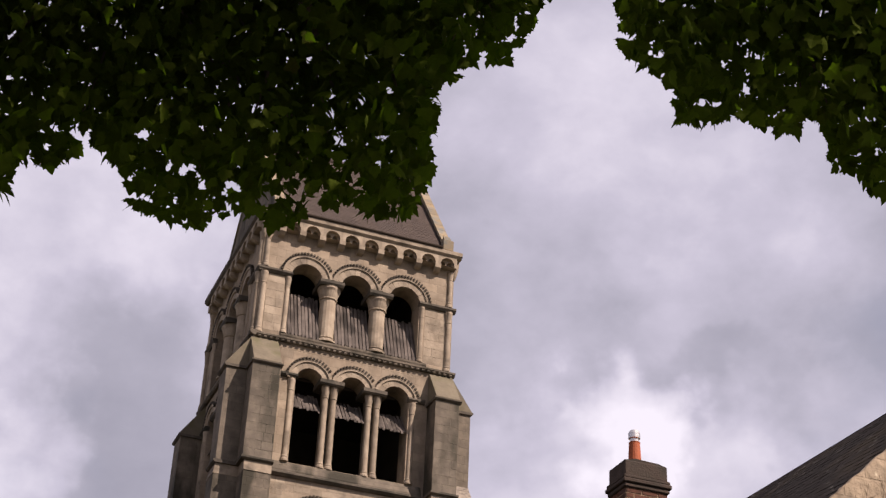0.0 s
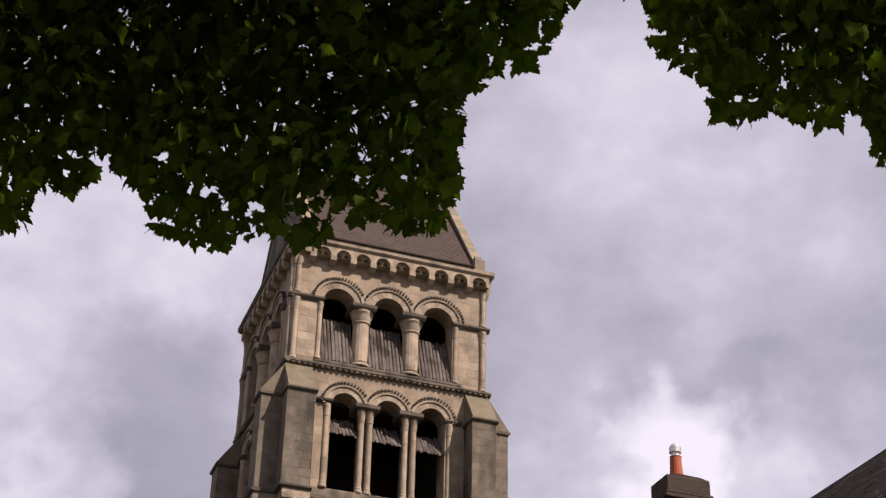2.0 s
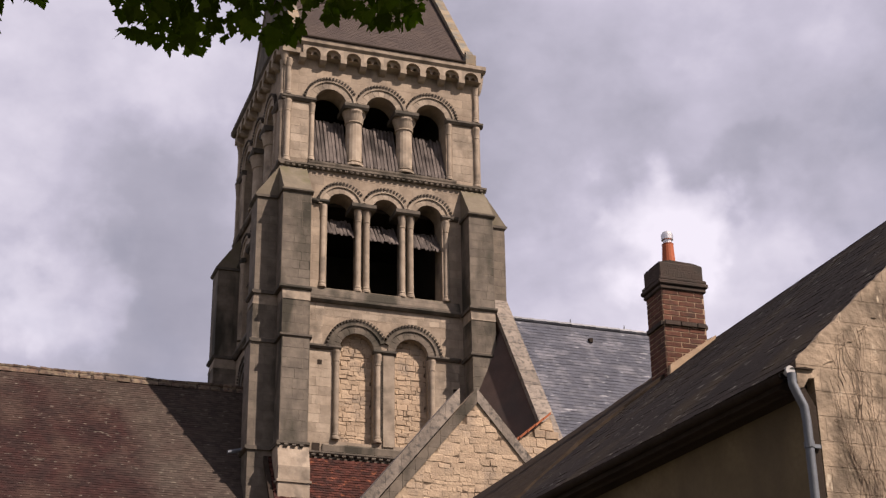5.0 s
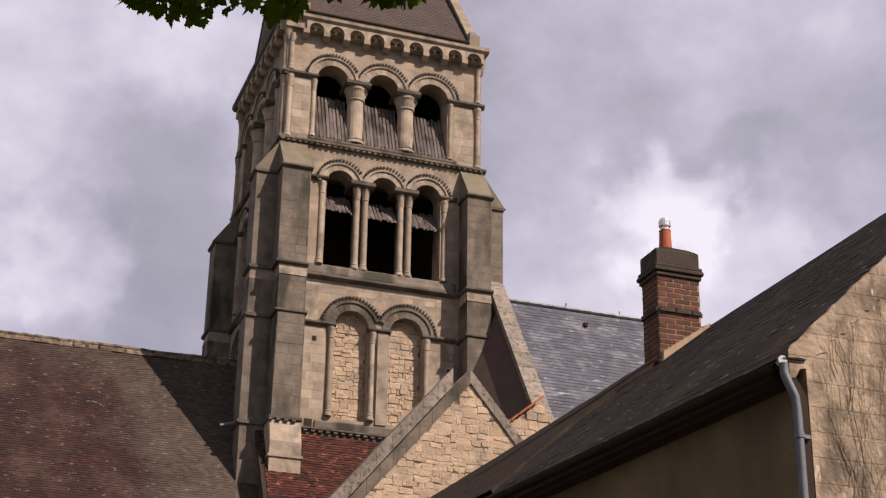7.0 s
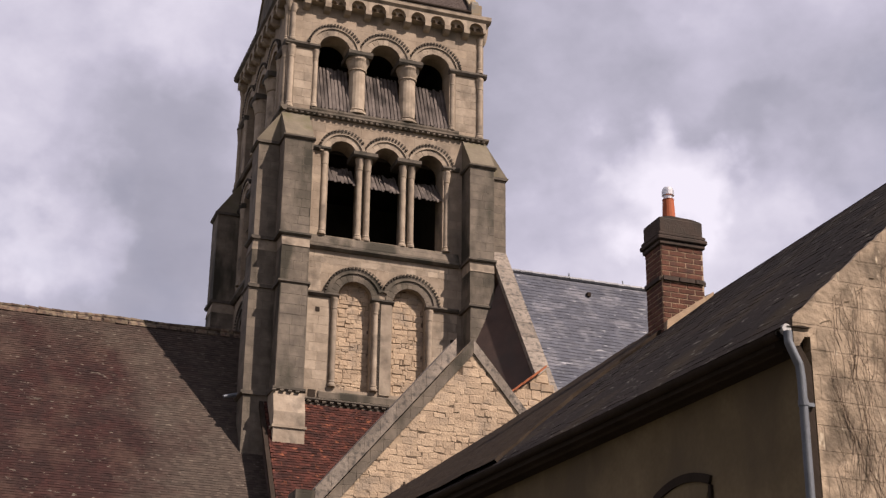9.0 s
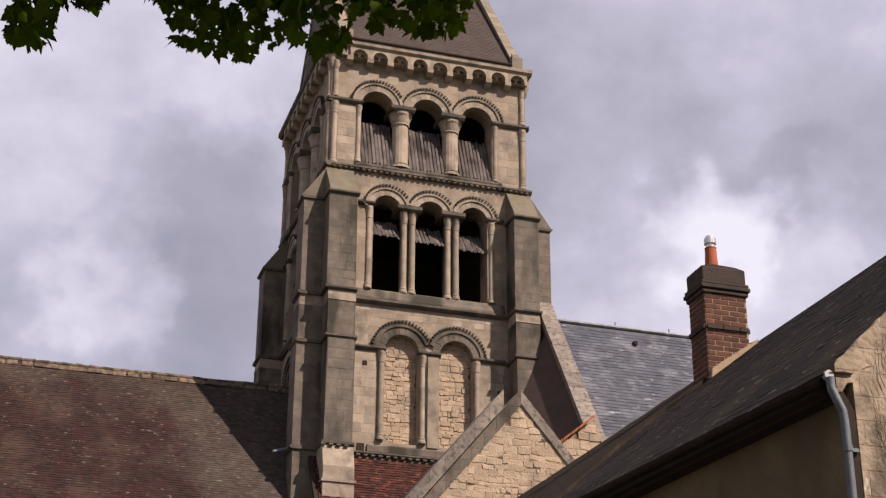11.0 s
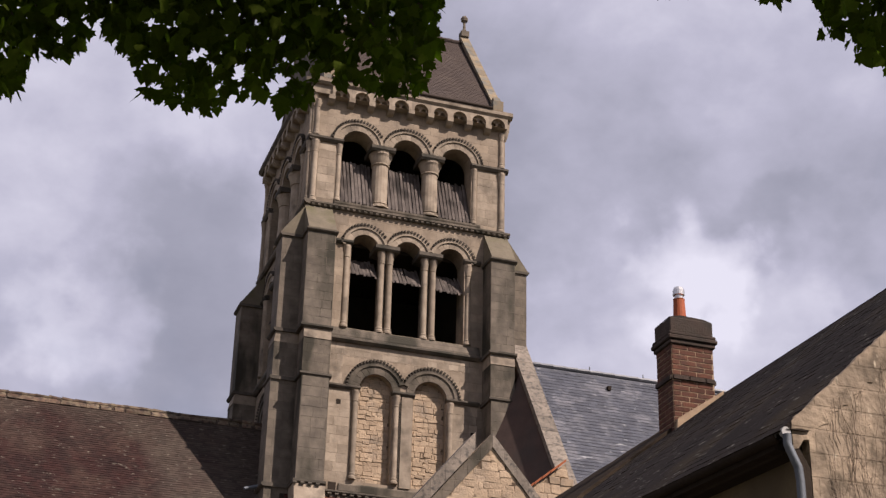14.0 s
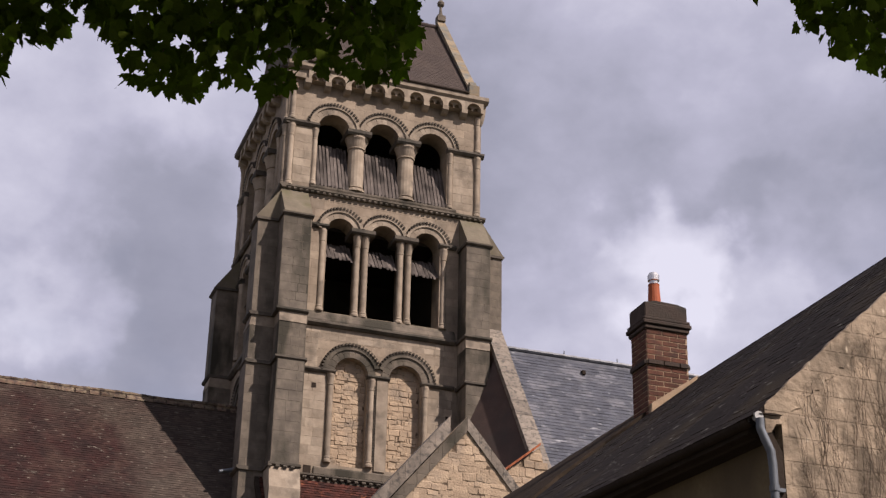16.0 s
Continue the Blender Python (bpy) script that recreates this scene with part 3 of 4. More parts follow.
# stepped corner buttresses
def buttress(x0, x1, turns, in0, in1):
    """in0, in1: how far the lower stages stand to the side of the upper ones."""
    b = nb()
    prism(b, [(0.02, 25.66), (-0.03, 25.62), (-0.84, 24.46), (-0.84, 24.40), (0.02, 24.40)], x0, x1, "x")
    tp("weathered_slope", b, SLOPE, "", turns)
    b = nb()
    box(b, x0, x1, -0.78, 0.02, 21.02, 24.40)
    tp("shaft", b, GREY, "", turns)
    top0, top1 = x0, x1
    x0, x1 = x0 + in0, x1 + in1
    b = nb()
    box(b, x0 + 0.01, x1 - 0.01, -0.80, 0.02, 19.42, 20.60)
    tp("shaft", b, GREY, "", turns)
    b = nb()
    prism(b, [(0.02, 20.96), (-0.76, 20.96), (-0.82, 20.60), (0.02, 20.60)], x0 + 0.005, x1 - 0.005, "x")
    tp("weathered_slope", b, STONE, "", turns)
    b = nb()
    box(b, x0 + 0.02, x1, -0.83, 0.02, 15.95, 19.34)
    tp("shaft", b, GREY, "", turns)
    for z0, z1, p in ((24.33, 24.42, 0.87), (20.95, 21.06, 0.86), (19.32, 19.43, 0.88), (15.84, 15.96, 0.90)):
        a0, a1 = (top0, top1) if z0 > 20.8 else (x0, x1)
        b = nb()
        prism(b, [(0.02, z0), (-p + 0.06, z0), (-p, z0 + 0.05), (-p, z1), (0.02, z1)], a0 - 0.06, a1 + 0.06, "x")
        tp("drip_mould", b, STRING, "", turns)
    rest = tuple(t for t in turns if t != 0)
    if rest:
        b = nb()
        box(b, x0 + 0.02, x1, -0.80, 0.02, 0, 15.84)
        tp("base_block", b, GREY, "", rest)
    turns = (0,)
    b = nb()
    prism(b, [(0.02, 15.84), (-0.84, 15.84), (-1.02, 15.15), (0.02, 15.15)], x0 - 0.02, x1 + 0.04, "x")
    tp("weathered_slope", b, STONE, "", turns)
    b = nb()
    box(b, x0 - 0.02, x1 + 0.04, -1.04, 0.02, 14.72, 15.15)
    box(b, x0 - 0.07, x1 + 0.09, -1.10, 0.02, 14.64, 14.72)
    tp("base_block", b, STONE, "", turns)
    b = nb()
    box(b, x0 - 0.02, x1 + 0.04, -1.06, 0.02, 0, 14.64)
    tp("base_block", b, STONE, "", turns)


buttress(-0.09, 0.85, (0, -90, 90), 0.06, 0.03)
buttress(6.24, 7.10, (0, -90), 0.0, 0.0)
billets(-0.16, 0.9, 15.83, 0.90)

bm = nb(); tube(bm, (-0.80, 0.45, 15.98), (-1.30, 0.40, 15.84), 0.07, 0.05, 10)
tp("water_spout", bm, ZINC, "short grey lead spout", (0,))

# saddleback roof with gable walls
EZ, RZ = 30.47, 35.55
bm = nb()
for s in (1, -1):
    y = lambda d: 3.5 - s * d
    prism(bm, [(y(3.76), EZ - 0.02), (y(3.78), EZ + 0.05), (y(0), RZ), (y(0), RZ - 0.14)], 0.45, 6.5, "x")
shell = tp("roof", bm, TILE_TOWER, "brown flat tiles on a steep saddleback roof", (0,))[0]
b = nb()
for i in range(44):                          # tile courses stand a little proud of one another
    f0, f1 = i / 44, (i + 1) / 44
    y0, z0 = -0.28 + 3.78 * f0, EZ + 0.05 + (RZ - EZ - 0.05) * f0
    y1, z1 = -0.28 + 3.78 * f1, EZ + 0.05 + (RZ - EZ - 0.05) * f1
    prism(b, [(y0 - 0.010, z0 + 0.006), (y0, z0 - 0.01), (y1, z1 - 0.01), (y1 - 0.003, z1 + 0.003)], 0.5, 6.45, "x")
part("tile_covering", shifted(b, -TC), TILE_TOWER, shell)
for i in range(14):
    x = 0.6 + i * 0.42
    b = nb()
    tube(b, (x, 3.5, RZ + 0.0), (x + 0.41, 3.5, RZ + 0.01), 0.11, 0.12, 10)
    part("ridge_tile", shifted(b, -TC), TILE_TOWER, shell)
bm = nb(); tube(bm, (0.5, -0.37, EZ + 0.03), (6.4, -0.37, EZ + 0.03), 0.05, n=8)
tp("eaves_gutter", bm, DARKWOOD, "thin dark gutter along the eaves", (0,))
# The west gable gets the greyer stone so that it looks shaded.
for x0, x1, wall_mat in ((0.22, 0.56, GREY), (6.44, 6.74, ASHLAR)):
    bm = nb()
    prism(bm, [(-0.1, 30.3), (7.1, 30.3), (7.1, 30.75), (3.5, 35.72), (-0.1, 30.75)], x0 + 0.03, x1 - 0.03, "x")
    gw = tp("gable_wall", bm, wall_mat, "", (0,))[0]
    for s in (1, -1):
        for i in range(13):
            f0, f1 = i / 13 + 0.003, (i + 1) / 13 - 0.003
            p = lambda f, h: (3.5 - s * (3.66 * (1 - f)), 30.78 + (35.78 - 30.78) * f + h)
            b = nb()
            prism(b, [p(f0, 0), p(f0, 0.14), p(f1, 0.14), p(f1, 0)], x0 - 0.02, x1 + 0.02, "x")
            part("coping_stone", shifted(b, -TC), LICHEN, gw)
        b = nb()
        yy = 3.5 - s * 3.72
        box(b, x0 - 0.02, x1 + 0.06, yy - 0.14, yy + 0.2, 30.45, 30.85)
        prism(b, [(yy - 0.12, 30.85), (yy + 0.16, 30.85), (yy + 0.06, 31.1)], x0 + 0.02, x1 - 0.02, "x")
        part("kneeler", shifted(b, -TC), LICHEN, gw)
    b = nb()
    xm = (x0 + x1) / 2
    box(b, xm - 0.16, xm + 0.16, 3.34, 3.66, 35.85, 36.1)
    lathe(b, xm, 3.5, [(0.10, 36.1), (0.06, 36.3), (0.05, 36.55), (0.13, 36.62), (0.15, 36.72), (0.08, 36.84)], 10)
    part("finial", shifted(b, -TC), GREY, gw)


def base_strip():
    b = nb()
    box(b, 0.9, 6.1, -0.03, 0.01, 15.6, 15.84)
    return b


# dressed blocks on the lit faces, laid in courses
def ashlar(parent, x0, x1, z0, z1, y, course, mean, seed, mat):
    rnd = random.Random(seed)
    rows = max(1, round((z1 - z0) / course))
    h = (z1 - z0) / rows
    for r in range(rows):
        cuts = [x0]
        while cuts[-1] < x1 - 0.05:
            cuts.append(min(x1, cuts[-1] + mean * rnd.uniform(0.6, 1.35)))
        if len(cuts) > 2 and cuts[-1] - cuts[-2] < 0.15:
            cuts.pop(-2)
        for xa, xb in zip(cuts, cuts[1:]):
            b = nb()
            d, g, za, zb = rnd.uniform(0.002, 0.006), 0.002, z0 + r * h, z0 + (r + 1) * h
            back = [b.verts.new((px, y + 0.02, pz)) for px, pz in ((xa + g, za + g), (xb - g, za + g), (xb - g, zb - g), (xa + g, zb - g))]
            c = g + 0.003 + rnd.uniform(0, 0.004)
            face = [b.verts.new((px, y - d, pz)) for px, pz in ((xa + c, za + c), (xb - c, za + c), (xb - c, zb - c), (xa + c, zb - c))]
            b.faces.new(face)
            for i in range(4):
                b.faces.new((back[i], back[(i + 1) % 4], face[(i + 1) % 4], face[i]))
            part("stone", shifted(b, -TC), mat, parent)


GREY_BLOCK = material("weathered_grey_block", (0.180, 0.150, 0.116), (0.115, 0.097, 0.077), 2.6, 0.92, 0.5, 9, (0.05, 0.045, 0.033), 1.1, (0.48, 0.66), spread=0.09, streak=3.0)
facing = part("south_facing", mesh_of("south_facing", shifted(base_strip(), -TC), GREY), GREY, tower)
for x0, x1, n0, n1 in ((-0.08, 0.84, 0.06, 0.03), (6.25, 7.09, 0.0, 0.0)):
    ashlar(facing, x0, x1, 21.06, 24.33, -0.78, 0.31, 0.5, 1, GREY_BLOCK)
    ashlar(facing, x0 + n0 + 0.03, x1 + n1 - 0.01, 15.97, 19.31, -0.83, 0.33, 0.55, 2, GREY_BLOCK)
for x0, x1 in ((0.26, 0.88), (5.98, 6.74)):
    ashlar(facing, x0, x1, 25.98, 28.1, 0.0, 0.30, 0.5, 3, STONE)
ashlar(facing, 0.86, 6.13, 20.5, 20.9, 0.0, 0.2, 0.42, 4, STONE)
ashlar(facing, 0.86, 1.50, 19.5, 20.5, 0.0, 0.2, 0.33, 5, STONE)
ashlar(facing, 0.86, 1.80, 16.3, 19.3, 0.0, 0.3, 0.5, 6, STONE)
ashlar(facing, 5.22, 6.1, 16.3, 19.3, 0.0, 0.3, 0.5, 7, STONE)

# rubble filling of the blind arches, stone by stone
def rubble(name, parent, inside, x0, x1, z0, z1, y, course, seed, mat, lift=0.05, shift=(0, 0, 0), mean=0.36):
    """Irregular courses of rough stones on the plane y, kept where inside(x, z) holds for the middle."""
    rnd = random.Random(seed)
    z = z0
    while z < z1:
        h = course * rnd.uniform(0.55, 1.35)
        x = x0 - rnd.uniform(0, mean)
        while x < x1:
            w = mean * rnd.uniform(0.4, 1.6)
            xa, xb, za, zb = max(x, x0) + 0.005, min(x + w, x1) - 0.005, z + 0.005, z + h - 0.005
            if xb - xa > 0.06 and inside((xa + xb) / 2, (za + zb) / 2):
                b = bmesh.new()
                p, dz = rnd.uniform(0.2, 1.0) * lift, rnd.uniform(-0.03, 0.03)
                j = lambda a=0.018: rnd.uniform(-a, a)
                base = [b.verts.new((px + j(0.022), y, pz + dz + j(0.022))) for px, pz in ((xa, za), (xb, za), (xb, zb), (xa, zb))]
                k = 0.012
                top = [b.verts.new((px + j(), y - p + j(0.004), pz + dz + j())) for px, pz in ((xa + k, za + k), (xb - k, za + k), (xb - k, zb - k), (xa + k, zb - k))]
                b.faces.new(top)
                for i in range(4):
                    b.faces.new((base[i], base[(i + 1) % 4], top[(i + 1) % 4], top[i]))
                part(name, shifted(b, shift), mat, parent)
            x += w
        z += h


for k, (cx, hw, sill, spring) in enumerate(S3):
    bm = nb(); arched_wall(bm, cx - hw, cx + hw, sill - 0.1, spring + hw + 0.1, [], 0.26, 0.5)
    fill = tp("infill_panel", bm, MORTAR, "blocked arch filled with ochre rubble", (0,))[0]
    rubble("stone", fill, lambda x, z: abs(x - cx) < hw and (z < spring or (x - cx) ** 2 + (z - spring) ** 2 < hw * hw * 0.95),
           cx - hw, cx + hw, sill, spring + hw, 0.26, 0.17, 5 + k, RUBBLE, 0.03, -TC, 0.24)
bm = nb(); arched_wall(bm, 1.6, 5.5, 16.0, 20.2, [], 0.3, 0.6); tp("infill_panel", bm, MORTAR, "", (-90,))
# No real recess here: dark blocks whose colour gives the holes' shade.
for x, z, w in ((1.42, 18.9, 0.07), (5.95, 18.35, 0.08), (1.35, 16.12, 0.12)):
    bm = nb(); box(bm, x - w, x + w, -0.02, 0.1, z - w, z + w * 1.1); tp("putlog_hole", bm, DARKWOOD, "small dark block painted as a shaded square hole", (0,))

# ---- nave ----
nave = thing("nave", "long church nave with an old mossy tiled roof", "church nave", (-20, 3.5, 0))
NS = Vector((20, -3.5, 0))
SL = 1.40
bm = nb(); box(bm, -42, -0.1, -5.3, 12.3, 0, 8.6); part("wall", shifted(bm, NS), GREY, nave)
bm = nb()
prism(bm, [(-5.8, 19 - SL * 9.3), (-5.8, 19 - SL * 9.3 + 0.1), (3.5, 19.0), (12.8, 19 - SL * 9.3 + 0.1), (12.8, 19 - SL * 9.3), (3.5, 18.8)], -42, -0.02, "x")
nave_roof = part("roof", shifted(bm, NS), TILE_NAVE, nave)


def tile_field(x0, x1, y0, z0, y1, z1, tw, th, seed, thick=0.014, gap=0.004, sag=0.0, drop=0.0):
    """Overlapping flat tiles on a slope that rises from (y0, z0) to (y1, z1), as one mesh."""
    rnd = np.random.RandomState(seed)
    length = math.hypot(y1 - y0, z1 - z0)
    dy, dz = (y1 - y0) / length, (z1 - z0) / length
    ny, nz = -dz, dy
    verts, faces = [], []
    for r in range(int(length / th)):
        off = (tw / 2 if r % 2 else 0.0) + rnd.uniform(-0.01, 0.01)
        n = int((x1 - x0) / tw)
        for c in range(n):
            if drop and rnd.rand() < drop:
                continue
            xa = x0 + off + c * tw + gap
            xb = min(xa + tw - 2 * gap, x1)
            if xb <= xa:
                continue
            l0, l1 = r * th + rnd.uniform(-0.014, 0.010), (r + 1) * th + 0.02
            t0 = thick * rnd.uniform(0.8, 1.7)
            i = len(verts)
            for x, l, h in ((xa, l0, t0), (xb, l0, t0 + rnd.uniform(-0.003, 0.003)), (xb, l1, 0.002), (xa, l1, 0.002), (xa, l0, -0.01), (xb, l0, -0.01)):
                verts.append((x, y0 + dy * l + ny * h, z0 + dz * l + nz * h))
            faces += [(i, i + 1, i + 2, i + 3), (i + 4, i + 5, i + 1, i)]
    me = bpy.data.meshes.new("tiles")
    me.from_pydata(verts, [], faces)
    return me


def tiles(name, me, mat, parent, shift=(0, 0, 0), label=""):
    me.transform(Matrix.Translation(shift))
    me.materials.append(mat)
    ob = new(name, me)
    ob.parent = parent
    return tagged(ob, label, kind="stuff")


tiles("tile_covering", tile_field(-16, -0.05, -5.8, 19 - SL * 9.3 + 0.1, 3.5, 19.0, 0.17, 0.11, 3, 0.009), TILE_NAVE, nave_roof, NS)
for i in range(40):
    x = -0.1 - 0.42 * i
    bm = nb()
    tube(bm, (x, 3.5, 18.98 + 0.02 * math.sin(i * 0.7)), (x - 0.43, 3.5, 19.0 + 0.02 * math.sin(i * 0.9)), 0.10, 0.085, 8)
    part("ridge_tile", shifted(bm, NS), RIDGE_OLD, nave_roof)
rnd = random.Random(17)
for i in range(34):
    x = -0.6 - 0.42 * i
    bm = nb()
    prism(bm, [(3.33 - rnd.uniform(0, 0.06), 18.78), (3.33, 18.83 + rnd.uniform(0, 0.03)), (3.42, 18.96), (3.42, 18.88)], x + rnd.uniform(0, 0.1), x + rnd.uniform(0.36, 0.46), "x")
    part("mortar_bed", shifted(bm, NS), RIDGE_OLD, nave_roof)

# ---- lean-to with the red tiled roof at the tower's foot ----
RS = 1.55
lean = thing("lean_to", "lean-to against the tower foot with a red clay tile roof", "lean-to", (3.5, -3, 0))
LS = Vector((-3.5, 3, 0))
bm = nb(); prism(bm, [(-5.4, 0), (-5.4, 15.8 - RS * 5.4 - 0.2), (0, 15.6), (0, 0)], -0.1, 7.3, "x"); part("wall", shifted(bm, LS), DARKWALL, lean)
bm = nb(); prism(bm, [(-5.6, 15.8 - RS * 5.6 - 0.12), (-5.6, 15.8 - RS * 5.6), (-0.01, 15.8), (-0.01, 15.66)], -0.14, 7.3, "x")
lr = part("roof", shifted(bm, LS), TILE_RED, lean)
tiles("tile_covering", tile_field(-0.16, 6.0, -5.6, 15.8 - RS * 5.6, -0.01, 15.8, 0.17, 0.11, 8, 0.016), TILE_RED, lr, LS)
bm = nb(); prism(bm, [(-5.65, 15.8 - RS * 5.6 - 0.15), (-5.65, 15.8 - RS * 5.6 + 0.03), (-0.02, 15.8), (-0.02, 15.58)], -0.30, -0.17, "x")
part("verge_board", shifted(bm, LS), DARKWOOD, lean, "dark board along the roof's edge")

# ---- gabled stone chapel in front of the tower ----
GY, AX, AZ, GM = -10.0, 2.91, 14.86, 1.19
chapel = thing("chapel", "small chapel with an ochre rubble gable and grey coping", "chapel", (AX, GY, 0))
CS = Vector((-AX, -GY, 0))
half = 3.95
foot = AZ - GM * half
bm = nb()
prism(bm, [(AX - half, 0), (AX + half, 0), (AX + half, foot), (AX, AZ), (AX - half, foot)], GY, GY + 0.6, "y")
gable = part("gable_wall", shifted(bm, CS), MORTAR, chapel)
bm = nb()
prism(bm, [(AX - half + 0.2, 0), (AX + half - 0.2, 0), (AX + half - 0.2, foot - 0.3), (AX, AZ - 0.35), (AX - half + 0.2, foot - 0.3)], GY + 0.6, GY + 4.6, "y")
part("body", shifted(bm, CS), DARKWALL, chapel)
for s in (-1, 1):                             # dressed stones along the slopes
    n = 12
    for i in range(n):
        f0, f1 = i / n + 0.0008, (i + 1) / n - 0.0008
        e = lambda f, w: (AX + s * (half * f), AZ - GM * half * f - w)
        b = nb()
        wd = 0.40 if s < 0 else 0.36
        prism(b, [e(f0, 0.0), e(f1, 0.0), e(f1, wd), e(f0, wd)], GY - 0.05, GY + 0.1, "y")
        part("edge_stone", shifted(b, CS), COPING if s > 0 else GREY, gable)
n = 9
for i in range(n):                            # the raking coping that stands over the left slope
    f0, f1 = i / n + 0.0008, (i + 1) / n - 0.0008
    f0, f1 = 0.115 + f0 * 0.885, 0.115 + f1 * 0.885
    e = lambda f, h: (AX - 0.03 - half * f, AZ - 0.02 - GM * half * f + h)
    b = nb()
    prism(b, [e(f0, 0.03), e(f1, 0.03), e(f1, 0.50), e(f0, 0.50)], GY - 0.13, GY + 0.62, "y")
    part("coping_stone", shifted(b, CS), COPING, gable)
b = nb()
box(b, AX - half - 0.5, AX - half + 0.12, GY - 0.12, GY + 0.62, foot - 0.1, foot + 0.42)
box(b, AX - half - 0.42, AX - half + 0.1, GY - 0.06, GY + 0.6, foot - 1.2, foot - 0.1)
part("kneeler", shifted(b, CS), GREY, gable)
rubble("stone", gable, lambda x, z: z < AZ - 0.42 - GM * (abs(x - AX)) and (z > 10.0), AX - half, AX + half, 9.9, AZ - 0.4, GY, 0.175, 21, RUBBLE, 0.014, CS, 0.27)
b = nb(); box(b, 1.12, 1.16, GY - 0.1, GY - 0.04, 10.4, 11.0); box(b, 0.95, 1.35, GY - 0.1, GY - 0.05, 10.68, 10.74)
part("tie_anchor", shifted(b, CS), DARKWOOD, gable, "dark iron cross-shaped wall anchor")

# ---- choir with its slate roof ----
KX, KY, KZ, KM = 7.55, 0.2, 21.2, 1.45
choir = thing("choir", "church choir with a steep blue-grey slate roof", "choir", (16, 0, 0))
KS = Vector((-16, 0, 0))
bm = nb(); box(bm, KX + 0.3, 34, -7.0, 7.4, 0, KZ - KM * 7.2); part("wall", shifted(bm, KS), GREY, choir)
bm = nb()
lo = 7.8
prism(bm, [(KY - lo, KZ - KM * lo - 0.12), (KY - lo, KZ - KM * lo), (KY, KZ), (KY + lo, KZ - KM * lo), (KY, KZ - 0.2)], KX + 0.2, 34, "x")
kr = part("roof", shifted(bm, KS), SLATE, choir)
tiles("slate_covering", tile_field(KX + 0.3, 22, KY - lo, KZ - KM * lo, KY, KZ, 0.24, 0.17, 31, 0.010), SLATE, kr, KS)
for i in range(30):
    b = nb()
    tube(b, (KX + 0.4 + 0.45 * i, KY, KZ + 0.02), (KX + 0.4 + 0.45 * i + 0.44, KY, KZ + 0.03), 0.085, 0.095, 8)
    part("ridge_tile", shifted(b, KS), SLATE, kr)
for i in range(3):
    b = nb(); tube(b, (10.2 + 2.0 * i, KY, KZ + 0.05), (10.2 + 2.0 * i, KY, KZ + 0.24), 0.03, 0.02, 6); part("lightning_stud", shifted(b, KS), ZINC, kr)
b = nb(); box(b, 10.60, 10.72, KY - 0.60, KY - 0.40, KZ - 0.74, KZ - 0.60); part("roof_vent", shifted(b, KS), DARKWOOD, kr, "small dark roof vent")
# its west gable wall, which rises over the slates
up = 0.62
bm = nb()
prism(bm, [(KY - 5.4, 0), (KY + 5.4, 0), (KY + 5.4, KZ + up - KM * 5.4), (KY + 0.42, KZ + up + KM * 0.42), (KY - 5.4, KZ + up - KM * 5.4)], KX - 0.28, KX + 0.28, "x")
kw = part("west_wall", shifted(bm, KS), DARKWALL, choir, "plain rendered gable wall with its shade in the colour")
# The slope's shade comes from this dark colour too.
bm = nb()
rows = []
for y in (KY - 0.9, KY - 5.35):               # steep dark slope that leans from the gable wall against the tower's buttress
    zt = KZ + up - KM * (KY - y) - 0.12
    rows.append([bm.verts.new(p) for p in ((KX - 0.26, y, zt), (KX - 0.26 - 0.42 * 4.2, y, zt - 4.2), (KX - 0.26, y, zt - 4.2))])
p, q = rows
for k in range(3):
    bm.faces.new((p[k], p[(k + 1) % 3], q[(k + 1) % 3], q[k]))
bm.faces.new(p)
bm.faces.new(q[::-1])
part("raking_slope", shifted(bm, KS), DARKWALL, choir, "steep slope against the tower, coloured dark for its shade")
n = 14
for i in range(n):
    f0, f1 = i / n + 0.002, (i + 1) / n - 0.002
    e = lambda f, h: (KY + 0.42 - 5.87 * f, KZ + up + KM * (0.42 - 5.87 * f) + h)
    b = nb()
    prism(b, [e(f0, 0.0), e(f0, 0.30), e(f1, 0.30), e(f1, 0.0)], KX - 0.32, KX + 0.24, "x")
    part("coping_stone", shifted(b, KS), COPING, kw)

# little ochre wall with an orange tile verge between chapel and choir
stub = thing("stub_wall", "short ochre rubble wall capped with orange tiles", "wall", (6, -5.6, 0))
SS = Vector((-6, 5.6, 0))
bm = nb(); prism(bm, [(4.8, 0), (7.3, 0), (7.3, 15.0), (6.95, 15.25), (6.80, 15.85), (4.8, 14.22)], -5.6, -5.1, "y")
sw = part("wall", shifted(bm, SS), MORTAR, stub)
rubble("stone", sw, lambda x, z: z < 14.22 + (x - 4.8) * 0.81 - 0.1 and z < 15.1 + (7.2 - x) * 1.4, 4.8, 7.25, 12.4, 15.9, -5.6, 0.24, 77, RUBBLE, 0.04, SS, 0.34)
for i in range(8):
    f0, f1 = i / 8, (i + 1) / 8 - 0.01
    e = lambda f, h: (4.8 + 2.0 * f, 14.27 + 1.62 * f + h)
    b = nb(); prism(b, [e(f0, 0), e(f1, 0.02), e(f1, 0.09), e(f0, 0.07)], -5.72, -5.05, "y"); part("verge_tile", shifted(b, SS), TILE_ORANGE, stub)

# ---- old house with the chimney ----
house = thing("house", "old rendered house with a dark slate roof", "house", (-3.0, -26, 0))
HS = Vector((3.0, 26, 0))
LEN = 20.0


def eave_at(y):
    return -3.85 - 0.107 * (y + 35.1)


